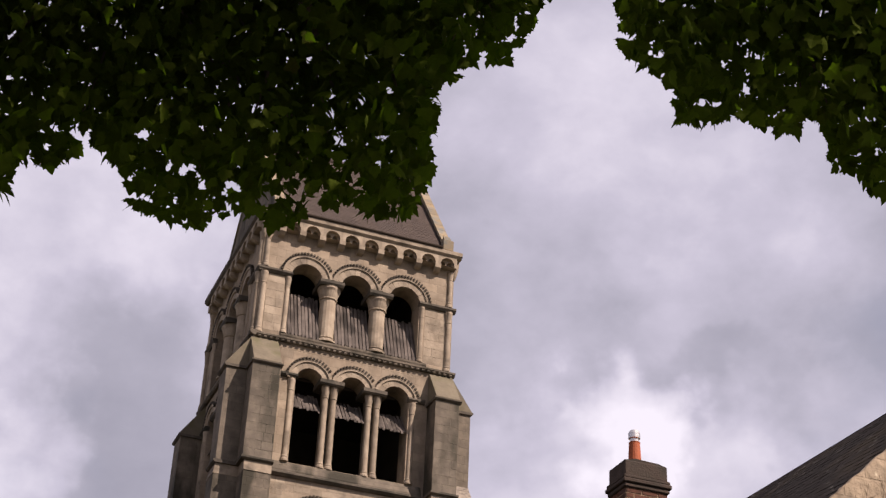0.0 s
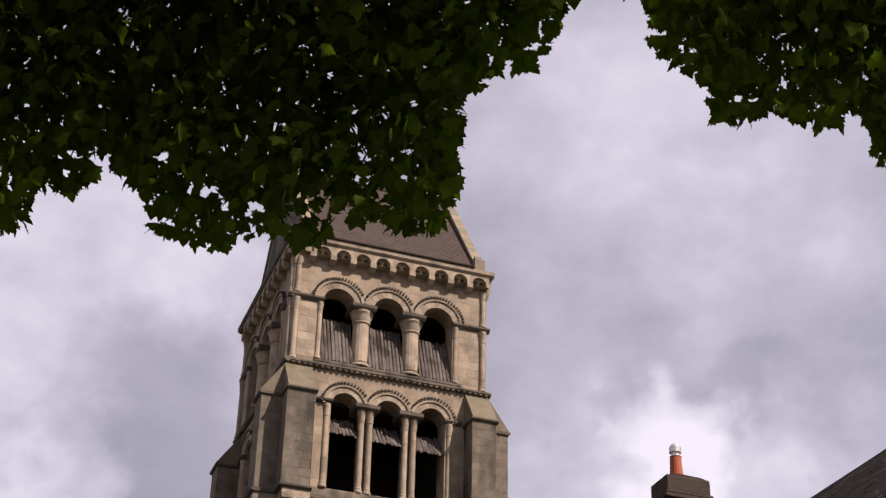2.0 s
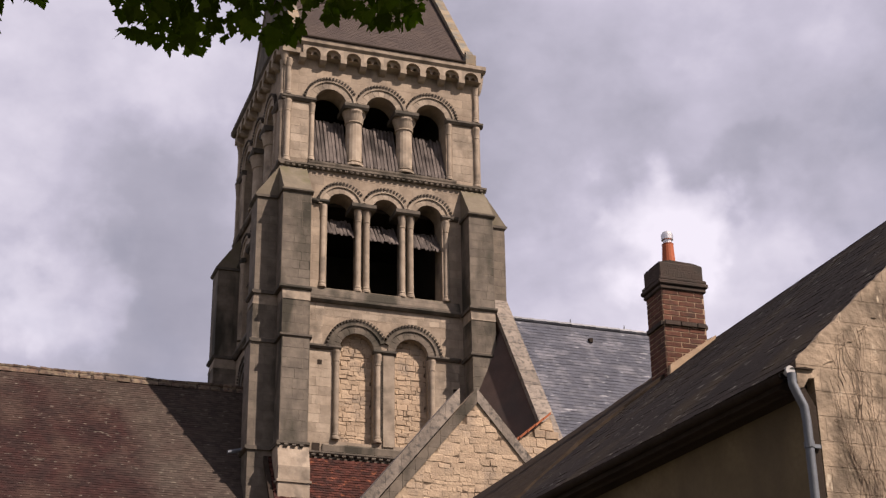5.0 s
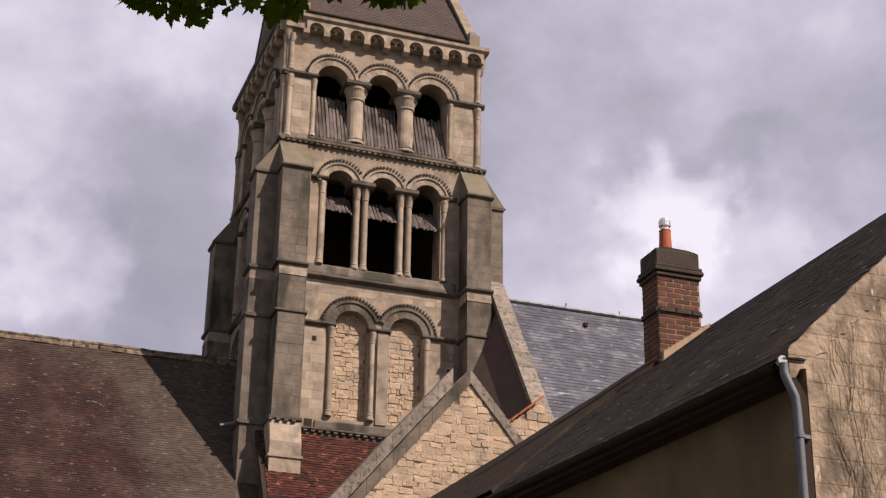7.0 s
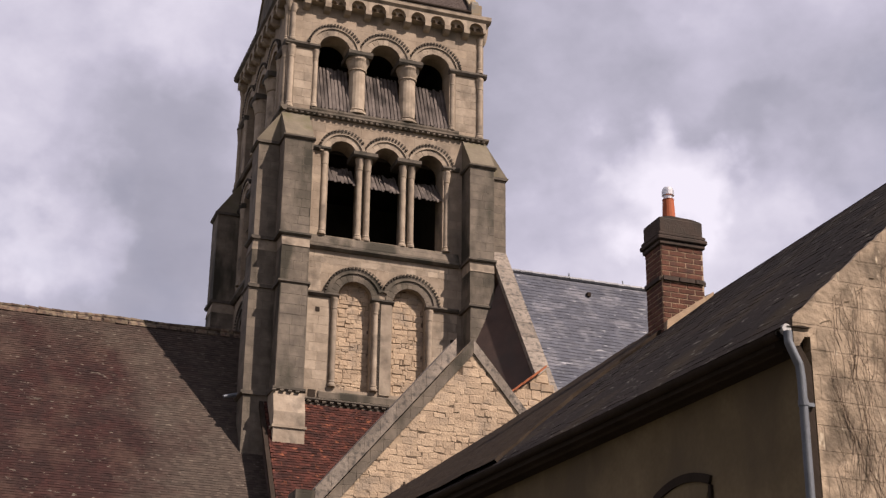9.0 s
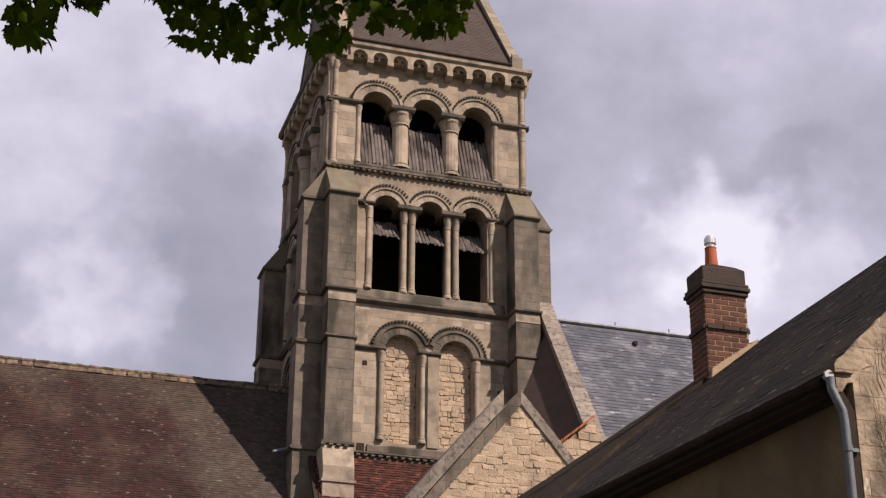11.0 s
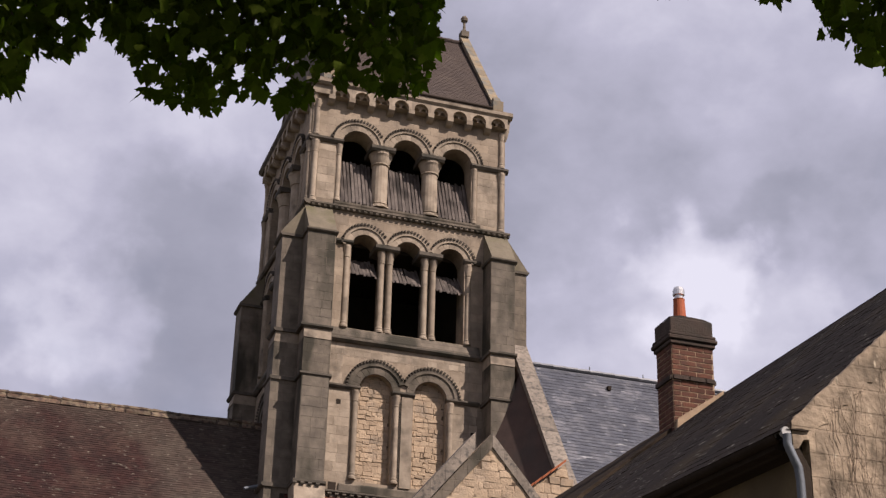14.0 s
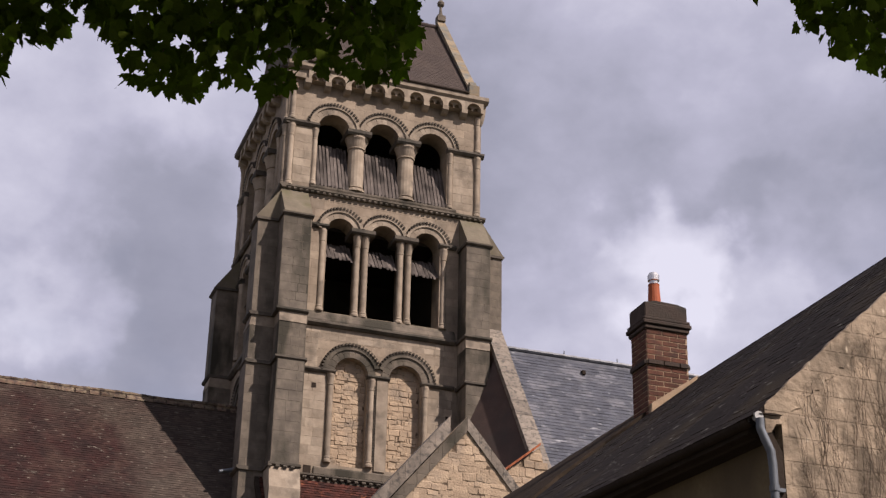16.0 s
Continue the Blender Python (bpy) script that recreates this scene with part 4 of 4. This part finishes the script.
def ridge_at(y):
    return -0.70 - 0.027 * (y + 32.5)


Y0, Y1, EAVE, RIDGE = -35.12, -15.1, 6.02, 9.0
WALL = 0.29
bm = nb()
low, top = [], []
for y in (Y0 + 0.10, Y1):
    xe, xr = eave_at(y) + WALL, ridge_at(y)
    xf = 2 * xr - xe
    k = (RIDGE - EAVE) / (xr - eave_at(y))
    zs = EAVE + k * WALL - 0.10
    low.append([bm.verts.new(p) for p in ((xe, y, 0), (xf, y, 0), (xf, y, zs), (xr, y, RIDGE - 0.1), (xe, y, zs))])
a, b2 = low
bm.faces.new((a[0], b2[0], b2[4], a[4]))
bm.faces.new((a[1], a[2], b2[2], b2[1]))
bm.faces.new(b2)
part("side_wall", shifted(bm, HS), RENDER, house, "yellowish rendered wall under the eaves, darkened for its shade")
bm = nb()
y = Y0 + 0.10
xe, xr = eave_at(y) + WALL, ridge_at(y)
xf = 2 * xr - xe
k = (RIDGE - EAVE) / (xr - eave_at(y))
zs = EAVE + k * WALL - 0.02
prism(bm, [(xe - 0.005, 0), (xf, 0), (xf, zs), (xr, RIDGE - 0.02), (xe - 0.005, zs)], Y0 + 0.002, Y0 + 0.3, "y")
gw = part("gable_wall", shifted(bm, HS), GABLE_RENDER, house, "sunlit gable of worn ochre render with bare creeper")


def roof_point(s, f, lift=0.0):
    """s: 0 to 1 along the house, f: 0 at the eaves to 1 at the ridge."""
    y = Y0 + (Y1 - Y0) * s
    x0, x1 = eave_at(y), ridge_at(y)
    run = x1 - x0
    nx, nz = -(RIDGE - EAVE), run
    d = math.hypot(nx, nz)
    z = EAVE + (RIDGE - EAVE) * f + 0.10 * max(0.0, 0.16 - f)
    dip = -0.03 * math.sin(math.pi * min(1, s * 1.3)) * f
    return Vector((x0 + run * f + nx / d * lift, y, z + dip + nz / d * lift))


def slab(bm, f0, f1, l0, l1, n=24, s0=0.0, s1=1.0):
    """A layer of the visible slope between two heights, l0 to l1 off the plane."""
    rows = []
    for i in range(n + 1):
        s = s0 + (s1 - s0) * i / n
        rows.append([bm.verts.new(roof_point(s, f, l)) for f, l in ((f0, l0), (f0, l1), (f1, l1), (f1, l0))])
    for p, q in zip(rows, rows[1:]):
        for k in range(4):
            bm.faces.new((p[k], p[(k + 1) % 4], q[(k + 1) % 4], q[k]))
    bm.faces.new(rows[0])
    bm.faces.new(rows[-1][::-1])


bm = nb()
slab(bm, 0.0, 1.0, -0.09, 0.0)
far = []
for s in (0.0, 1.0):
    y = Y0 + (Y1 - Y0) * s
    xr = ridge_at(y)
    far.append([bm.verts.new(p) for p in ((xr, y, RIDGE - 0.02), (2 * xr - eave_at(y), y, EAVE), (2 * xr - eave_at(y), y, EAVE - 0.1), (xr, y, RIDGE - 0.15))])
p, q = far
for k in range(4):
    bm.faces.new((p[k], p[(k + 1) % 4], q[(k + 1) % 4], q[k]))
hr = part("roof", shifted(bm, HS), SLATE_DARK, house, "dark weathered slate roof with pale flecks")
# slates: the ones over the near end one by one, the others as one mass
rnd = random.Random(12)
ROWS, COLS = 26, 92
verts, faces = [], []
for r in range(ROWS):
    for c in range(COLS):
        s0 = (c + (0.5 if r % 2 else 0.0)) / COLS
        s1 = min(s0 + 1.0 / COLS, 1.0)
        g = 0.0004
        f0, f1 = r / ROWS - 0.002 + rnd.uniform(-0.002, 0.002), (r + 1.12) / ROWS
        t = rnd.uniform(0.003, 0.007)
        pts = [roof_point(s0 + g, f0, t), roof_point(s1 - g, f0, t + rnd.uniform(-0.0015, 0.0015)), roof_point(s1 - g, min(f1, 1), 0.002), roof_point(s0 + g, min(f1, 1), 0.003),
               roof_point(s0 + g, f0, -0.01), roof_point(s1 - g, f0, -0.01)]
        pts = [p + HS for p in pts]
        if c < 20 and r < 15:
            me = bpy.data.meshes.new("slate")
            me.from_pydata(pts, [], [(0, 1, 2, 3), (4, 5, 1, 0)])
            me.materials.append(SLATE_DARK)
            part("slate", me, SLATE_DARK, hr)
        else:
            i = len(verts)
            verts += pts
            faces += [(i, i + 1, i + 2, i + 3), (i + 4, i + 5, i + 1, i)]
me = bpy.data.meshes.new("slate_covering")
me.from_pydata(verts, [], faces)
tiles("slate_covering", me, SLATE_DARK, hr)
bm = nb()
FS = [0.025] + [k / 14 for k in range(1, 15)] + [1.006]
def cover_edge(f):
    return 0.247 + 0.072 * min(1.0, max(0.0, f) / 0.6) ** 0.7
rows = []
for i in range(33):                           # past the chimney the slope is thick with brown moss
    u = (i - 1) / 31
    row = []
    for k, f in enumerate(FS):
        e = cover_edge(f) + 0.002 * math.sin(k * 2.3)
        lift = 0.0 if i == 0 else (0.050 if i > 1 else 0.040) + 0.008 * math.sin(i * 1.9 + k)
        row.append(bm.verts.new(roof_point(e + (0.985 - e) * max(0.0, u) ** 1.3, f, lift)))
    rows.append(row)
for p, q in zip(rows, rows[1:]):
    for k in range(len(FS) - 1):
        bm.faces.new((p[k], p[k + 1], q[k + 1], q[k]))
part("moss_cover", shifted(bm, HS), MOSS, hr, "brown mossy growth over the far roof slope")
for i in range(46):
    bm = nb()
    s = i / 46
    p, q = roof_point(s, 1.0, -0.05), roof_point(s + 1 / 46, 1.0, -0.05)
    tube(bm, p, q, 0.062, 0.062, 8)
    part("ridge_tile", shifted(bm, HS), SLATE_DARK, hr)
# eaves: dark soffit, rafter feet, gutter, downpipe
bm = nb()
slab(bm, 0.0, 0.12, -0.20, -0.10, 24, 0.008, 1.0)
part("soffit", shifted(bm, HS), DARKWOOD, house)
# This dark box also stands in for the shadow band under the eaves.
bm = nb()
rows = []
for y in (Y0 + 0.12, Y1):
    e = eave_at(y)
    rows.append([bm.verts.new(p) for p in ((e + 0.03, y, 5.97), (e + 0.03, y, 5.91), (e + WALL + 0.05, y, 5.89), (e + WALL + 0.05, y, 5.97))])
p, q = rows
for k in range(4):
    bm.faces.new((p[k], p[(k + 1) % 4], q[(k + 1) % 4], q[k]))
bm.faces.new(p)
bm.faces.new(q[::-1])
part("eaves_box", shifted(bm, HS), DARKWOOD, house, "dark boxed eaves, deepened for the shadow under them")


def half_gutter(bm, p, q, r, n=8):
    rows = []
    for o in (p, q):
        rows.append([bm.verts.new((o[0] + k * math.cos(math.pi + math.pi * i / n), o[1], o[2] + k * math.sin(math.pi + math.pi * i / n))) for k in (r, r - 0.012) for i in range(n + 1)])
    m = n + 1
    for i in range(n):
        for off in (0, m):
            bm.faces.new((rows[0][off + i], rows[0][off + i + 1], rows[1][off + i + 1], rows[1][off + i]))
    for i in (0, n):
        bm.faces.new((rows[0][i], rows[0][m + i], rows[1][m + i], rows[1][i]))


gutter = thing("rain_gutter", "zinc half-round gutter with a bent downpipe on the house", "gutter", (-3.9, -35, 6))
QS = Vector((3.9, 35, -6))
bm = nb()
half_gutter(bm, (eave_at(Y0) - 0.0, Y0 + 0.02, 6.0), (eave_at(Y1) - 0.0, Y1, 6.05), 0.055)
part("trough", shifted(bm, QS), DARKWOOD, gutter, "dark gutter trough")
bm = nb(); tube(bm, (eave_at(Y0) + 0.05, Y0 - 0.02, 6.03), (eave_at(Y0) + 0.05, Y0 + 0.03, 6.03), 0.042, n=14)
part("stop_end", shifted(bm, QS), WHITE, gutter, "pale rounded gutter end")
route = [(-3.80, -35.15, 6.0), (-3.80, -35.15, 5.91), (-3.765, -35.155, 5.82), (-3.722, -35.16, 5.72), (-3.712, -35.16, 5.60), (-3.712, -35.16, 5.4), (-3.712, -35.16, 0.0)]
bm = nb()
for p, q in zip(route, route[1:]):
    tube(bm, p, q, 0.036, n=24)
    bmesh.ops.create_icosphere(bm, subdivisions=2, radius=0.0363, matrix=Matrix.Translation(q))
part("downpipe", shifted(bm, QS), ZINC, gutter)
for z in (5.38, 3.4):
    bm = nb(); tube(bm, (-3.712, -35.16, z), (-3.712, -35.16, z + 0.05), 0.043, n=12); box(bm, -3.70, -3.60, -35.15, -35.11, z + 0.01, z + 0.04)
    part("pipe_clip", shifted(bm, QS), ZINC, gutter)
# arched window in the shaded side wall
win = thing("window_1", "low arched opening with a dusty shutter in the house wall", "window", (eave_at(-33.2) + WALL, -33.2, 4.16), kind="structure")
bm = nb(); ring(bm, 0, 0.025, 1.005, 1.085, -0.03, 0.02, 65.2, 114.8, 14); box(bm, -0.455, -0.415, -0.03, 0.02, -0.9, 0.93); box(bm, 0.415, 0.455, -0.03, 0.02, -0.9, 0.93)
part("window_frame", bm, DARKWOOD, win, "dark arched surround", 276)
bm = nb(); ring(bm, 0, 0.025, 0.80, 1.004, -0.010, 0.02, 66, 114, 14); box(bm, -0.414, 0.414, -0.012, 0.02, -0.9, 0.80)
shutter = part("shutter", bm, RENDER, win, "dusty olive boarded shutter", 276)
# rough eaves board and twig at the corner
bm = nb(); prism(bm, [(-3.80, 6.05), (-3.66, 6.07), (-3.58, 6.06), (-3.62, 6.05)], Y0 - 0.03, Y0 + 0.05, "y")
part("verge_board", shifted(bm, HS), DARKWOOD, house, "split board end at the eaves corner")

# Added dark strip: paints the shaded gap between downpipe and gable.
bm = nb(); prism(bm, [(-3.675, 0.0), (-3.585, 0.0), (-3.585, 5.74), (-3.66, 5.88), (-3.72, 5.98), (-3.74, 5.9), (-3.70, 5.76), (-3.675, 5.6)], Y0 + 0.0, Y0 + 0.05, "y")
part("corner_board", shifted(bm, HS), DARKWOOD, house, "added black strip for the shade in the wall's corner")

rnd = random.Random(31)
top, low = [], []
for i in range(61):                           # ragged mortar bedded over the slates along the verge
    q = roof_point(0.0, 0.035 + 0.965 * i / 60)
    top.append((q.x, q.z + 0.008 + 0.024 * math.sin(math.pi * min(1.0, i / 30)) + rnd.uniform(-0.012, 0.012)))
    low.append((q.x, q.z - 0.24 - rnd.uniform(0, 0.06)))
bm = nb()
prism(bm, top + low[::-1], Y0 - 0.007, Y0 + 0.05, "y")
part("verge_mortar", shifted(bm, HS), GABLE_RENDER, house, "ragged pale mortar along the verge")

# chimney
chim = thing("chimney", "brown brick chimney with a sooty cap on the house ridge", "chimney", (-1.25, -28.6, 8.0))
XS = Vector((1.25, 28.6, -8.0))
cx0, cx1, cy0, cy1 = -1.565, -0.965, -28.80, -28.36
bm = nb(); box(bm, cx0 + 0.002, cx1 - 0.002, cy0 + 0.002, cy1 - 0.002, 7.4, 9.8)
core = part("core", shifted(bm, XS), POINTING, chim)
BH, BL = 0.0715, 0.232
rnd = random.Random(4)
for r in range(28):
    z = 7.62 + r * BH
    if z > 9.58:
        break
    band = 9.04 < z < 9.12
    out = 0.03 if band else 0.0
    m = BRICK_SOOT if band else BRICK
    off = (r % 2) * BL / 2
    for side in range(4):
        length = (cx1 - cx0) if side % 2 == 0 else (cy1 - cy0)
        u = -off
        while u < length - 0.02:
            ua, ub = max(u, 0) + 0.008, min(u + BL, length) - 0.008
            if ub - ua > 0.03:
                b = nb()
                p, zz = 0.003 + rnd.uniform(0, 0.003) + out, 0.008
                if side == 0:
                    box(b, cx0 + ua, cx0 + ub, cy0 - p, cy0 + 0.02, z + zz, z + BH - zz)
                elif side == 2:
                    box(b, cx0 + ua, cx0 + ub, cy1 - 0.02, cy1 + p, z + zz, z + BH - zz)
                elif side == 1:
                    box(b, cx1 - 0.02, cx1 + p, cy0 + ua, cy0 + ub, z + zz, z + BH - zz)
                else:
                    box(b, cx0 - p, cx0 + 0.02, cy0 + ua, cy0 + ub, z + zz, z + BH - zz)
                part("brick", shifted(b, XS), m, core)
            u += BL
for z0, z1, p in ((9.55, 9.61, 0.03), (9.61, 9.67, 0.055), (9.67, 9.72, 0.04), (9.72, 9.93, 0.012)):
    b = nb(); box(b, cx0 - p, cx1 + p, cy0 - p, cy1 + p, z0, z1)
    bmesh.ops.bevel(b, geom=b.edges[:], offset=0.012, segments=1, affect="EDGES")
    part("cap_course", shifted(b, XS), BRICK_SOOT, chim)
b = nb(); prism(b, [(cx0 - 0.01, 9.93), (cx1 + 0.01, 9.93), (cx1 - 0.12, 9.96), (cx0 + 0.15, 9.97)], cy0, cy1, "y"); part("flaunching", shifted(b, XS), BRICK_SOOT, chim)
b = nb(); lathe(b, -1.33, -28.62, [(0.095, 9.94), (0.088, 10.0), (0.075, 10.26), (0.08, 10.28)], 16); pot = part("chimney_pot", shifted(b, XS), CLAY, chim, "orange terracotta pot")
b = nb(); lathe(b, -1.33, -28.62, [(0.06, 10.28), (0.06, 10.33), (0.08, 10.34), (0.08, 10.41), (0.06, 10.45), (0.02, 10.46)], 16); part("cowl", shifted(b, XS), STEEL, pot, "bright metal cowl")
b = nb()
prism(b, [(cx0 + 0.0, 8.30), (cx1 + 0.08, 8.80), (cx1 + 0.10, 8.97), (cx0 + 0.02, 8.50)], cy0 - 0.06, cy0 + 0.01, "y")
part("mortar_fillet", shifted(b, XS), POINTING, chim, "sandy mortar fillet at the roof")

# bare creeper stems on the gable
rnd = random.Random(9)
b = nb()
for k in range(190):
    x, z = rnd.uniform(-3.42, -1.0), rnd.uniform(3.2, 6.0)
    pts = [Vector((x, Y0 - 0.02, z))]
    lean_x = rnd.uniform(-0.03, 0.03)
    for i in range(rnd.randint(7, 24)):
        lean_x = 0.8 * lean_x + rnd.uniform(-0.028, 0.028)
        x += lean_x
        z += rnd.uniform(0.06, 0.15)
        if x < -3.45 or z > EAVE + (x - eave_at(Y0)) * 0.92 - 0.12:
            break
        pts.append(Vector((x, Y0 - 0.02 + rnd.uniform(-0.015, 0.01), z)))
    if len(pts) < 3:
        continue
    thick = rnd.uniform(0.0015, 0.0042)
    for i, (p, q) in enumerate(zip(pts, pts[1:])):
        r = thick * (1 - 0.6 * i / len(pts))
        tube(b, p, q, r, r * 0.92, 5, False)
        if rnd.random() < 0.6:
            e = q + Vector((rnd.uniform(-0.12, 0.12), -0.01, rnd.uniform(-0.02, 0.16)))
            if e.z < EAVE + (e.x - eave_at(Y0)) * 0.92 - 0.12 and e.x > -3.45:
                tube(b, q, e, 0.0016, 0.0008, 4, False)

structure("creeper", b, VINE, "bare dry creeper stems clinging to the sunlit gable", "climbing plant", "stuff")

# ---- maple tree whose boughs hang over the view ----
tree = thing("maple_tree", "broad maple tree with dense dark green lobed leaves", "tree", (-13.0, -47.5, 0))
MS = Vector((13.0, 47.5, 0))
EYE_LINE = Vector((-10.5, -45.9, 0))
AHEAD, ASIDE = Vector((0.33, 0.944, 0)), Vector((0.944, -0.33, 0))


def bough(s, d, z):
    """A place by metres to the side, metres ahead and height, about the foot of the boughs."""
    return EYE_LINE + ASIDE * s + AHEAD * d + Vector((0, 0, z))


def limb(bm, pts, r0, r1, n=8):
    for i, (p, q) in enumerate(zip(pts, pts[1:])):
        k = len(pts) - 1
        tube(bm, p, q, r0 + (r1 - r0) * i / k, r0 + (r1 - r0) * (i + 1) / k, n)


bm = nb()
limb(bm, [Vector((-13, -47.5, 0)), Vector((-13.02, -47.45, 1.2)), Vector((-12.9, -47.4, 2.6)), Vector((-12.95, -47.3, 4.2))], 0.36, 0.24, 14)
part("trunk", shifted(bm, MS), BARK, tree)
for pts in ([Vector((-12.95, -47.3, 4.0)), bough(-2.2, 1.5, 7.0), bough(-1.8, 4.0, 8.0), bough(-1.2, 6.2, 8.0), bough(-0.7, 7.4, 7.2)],
            [Vector((-12.95, -47.3, 3.9)), bough(-1.0, 0.0, 7.2), bough(0.6, 3.0, 8.6), bough(1.6, 6.0, 8.3), bough(1.9, 7.2, 7.6)],
            [Vector((-12.95, -47.3, 4.1)), Vector((-13.5, -46.5, 6.5)), Vector((-14.0, -45.0, 9.0))]):
    bm = nb(); limb(bm, pts, 0.15, 0.03); part("limb", shifted(bm, MS), BARK, tree)

# lower hem of the two boughs: metres to the side, height
HEM_LEFT = [(-3.6, 5.95), (-2.6, 6.15), (-2.45, 6.2), (-2.42, 5.83), (-2.22, 5.83), (-2.19, 6.05), (-2.04, 6.06), (-1.97, 6.08), (-1.88, 6.2),
            (-1.66, 6.08), (-1.6, 5.95), (-1.56, 6.02), (-1.57, 5.85), (-1.37, 5.79), (-1.22, 5.73), (-1.03, 5.86), (-0.85, 5.79), (-0.68, 5.83),
            (-0.52, 5.95), (-0.39, 5.84), (-0.22, 5.83), (-0.11, 5.98), (-0.07, 6.08), (-0.15, 6.26), (-0.07, 6.46), (-0.05, 6.7), (0.12, 6.86),
            (0.31, 6.91), (0.43, 7.08), (0.54, 7.21), (0.5, 7.37)]
HEM_RIGHT = [(0.88, 7.37), (0.86, 7.07), (1.03, 6.95), (1.19, 6.79), (1.2, 6.56), (1.45, 6.62), (1.6, 6.63), (1.76, 6.55), (1.94, 6.67),
             (2.02, 6.53), (2.02, 6.29), (2.15, 6.23), (2.28, 6.19), (2.48, 6.06), (3.4, 6.06)]


def hem(line, s):
    if s <= line[0][0] or s >= line[-1][0]:
        return 99.0
    best = 99.0
    for (a, za), (b, zb) in zip(line, line[1:]):
        if min(a, b) <= s <= max(a, b):
            f = 0.5 if a == b else (s - a) / (b - a)
            best = min(best, za + (zb - za) * f)
    return best


LOBES = [(0.0, -0.08), (0.18, -0.06), (0.40, -0.12), (0.42, 0.06), (0.64, 0.24), (0.46, 0.30), (0.47, 0.50), (0.29, 0.45), (0.21, 0.66), (0.0, 0.92)]
OUTLINE = LOBES + [(-x, y) for x, y in LOBES[-2:0:-1]]


class Leaves:
    def __init__(self):
        self.verts, self.faces = [], []

    def add(self, at, size, rnd):
        """One lobed leaf, folded along its rib and drooping."""
        q = Euler((rnd.gauss(-1.15, 0.40), rnd.gauss(0, 0.45), rnd.uniform(0, 2 * math.pi))).to_matrix()
        i = len(self.verts)
        bend = rnd.uniform(0.05, 0.28)
        for x, y in OUTLINE:
            self.verts.append(at + q @ Vector((x, y, -bend * abs(x) - 0.18 * y * y)) * size)
        self.verts.append(at + q @ Vector((0, 0.25, 0)) * size)
        n = len(OUTLINE)
        self.faces += [(i + k, i + (k + 1) % n, i + n) for k in range(n)]

    def done(self, name, label=""):
        me = bpy.data.meshes.new(name)
        me.from_pydata([v + MS for v in self.verts], [], self.faces)
        me.materials.append(LEAF)
        ob = new(name, me)
        ob.parent = tree
        return tagged(ob, label, kind="stuff")


def fill(line, s0, s1, count, seed, away, depth, size):
    """Leaves over a hem line, about `away` metres ahead: dense above, with sky between the clumps near the hem."""
    rnd = random.Random(seed)
    lv = Leaves()
    made = 0
    while made < count:
        s = rnd.uniform(s0, s1)
        d = away + max(-1.6, min(1.6, rnd.gauss(0, depth)))
        low = hem(line, s)
        if low > 90:
            continue
        up = rnd.random() ** 0.85 * 2.2
        tip = low + size[1] * 0.35 + up
        # clumps and gaps, at the size of a spray and of a twig
        g = 0.45 * noise.noise(Vector((s * 3.6, tip * 3.6, seed + 7.3))) + 0.9 * noise.noise(Vector((s * 10.5, tip * 10.5, seed + 2.1)))
        if g < -0.24 - max(0.0, up - 0.1) * 0.50:
            continue
        z = 1.65 + (tip - 1.65) * d / 6.9
        lv.add(bough(s * d / 6.9, d, z), rnd.uniform(*size), rnd)
        made += 1
    return lv.done("foliage")


fill(HEM_LEFT, -3.6, 0.75, 17000, 3, 7.6, 0.5, (0.062, 0.108))
fill(HEM_RIGHT, 0.7, 3.4, 10500, 2, 5.2, 0.35, (0.042, 0.074))
# leafy top above and behind, out of view, added to keep sun off the boughs
rnd = random.Random(6)
lv = Leaves()
for i in range(13000):
    a, r = rnd.uniform(0, 2 * math.pi), 6.4 * math.sqrt(rnd.random())
    p = Vector((-9.6 + r * math.cos(a), -42.6 + r * math.sin(a), 8.4 + rnd.uniform(0, 3.2) * (1.15 - (r / 6.4) ** 2)))
    rel = p - EYE_LINE
    d = rel.dot(AHEAD)
    if d > 0.5 and (p.z - 1.65) / d < 0.86:
        continue
    lv.add(p, rnd.uniform(0.18, 0.30), rnd)
lv.done("crown")
for k in range(60):
    rr = random.Random(100 + k)
    s = rr.uniform(-2.6, 0.3) if k % 3 else rr.uniform(1.1, 2.6)
    line = HEM_LEFT if k % 3 else HEM_RIGHT
    d = (7.6 if k % 3 else 5.2) + rr.uniform(-0.2, 0.4)
    low = hem(line, s)
    if low > 90:
        continue
    z = 1.65 + (low + 0.25 - 1.65) * d / 6.9
    b = nb()
    p = bough(s * d / 6.9, d, z)
    limb(b, [p, p + Vector((rr.uniform(-0.1, 0.1), rr.uniform(-0.1, 0.1), 0.25)), p + Vector((rr.uniform(-0.3, 0.3), rr.uniform(-0.2, 0.2), 0.7)), p + Vector((rr.uniform(-0.4, 0.4), 0, 1.3))], 0.004, 0.012, 5)
    part("twig", shifted(b, MS), BARK, tree)
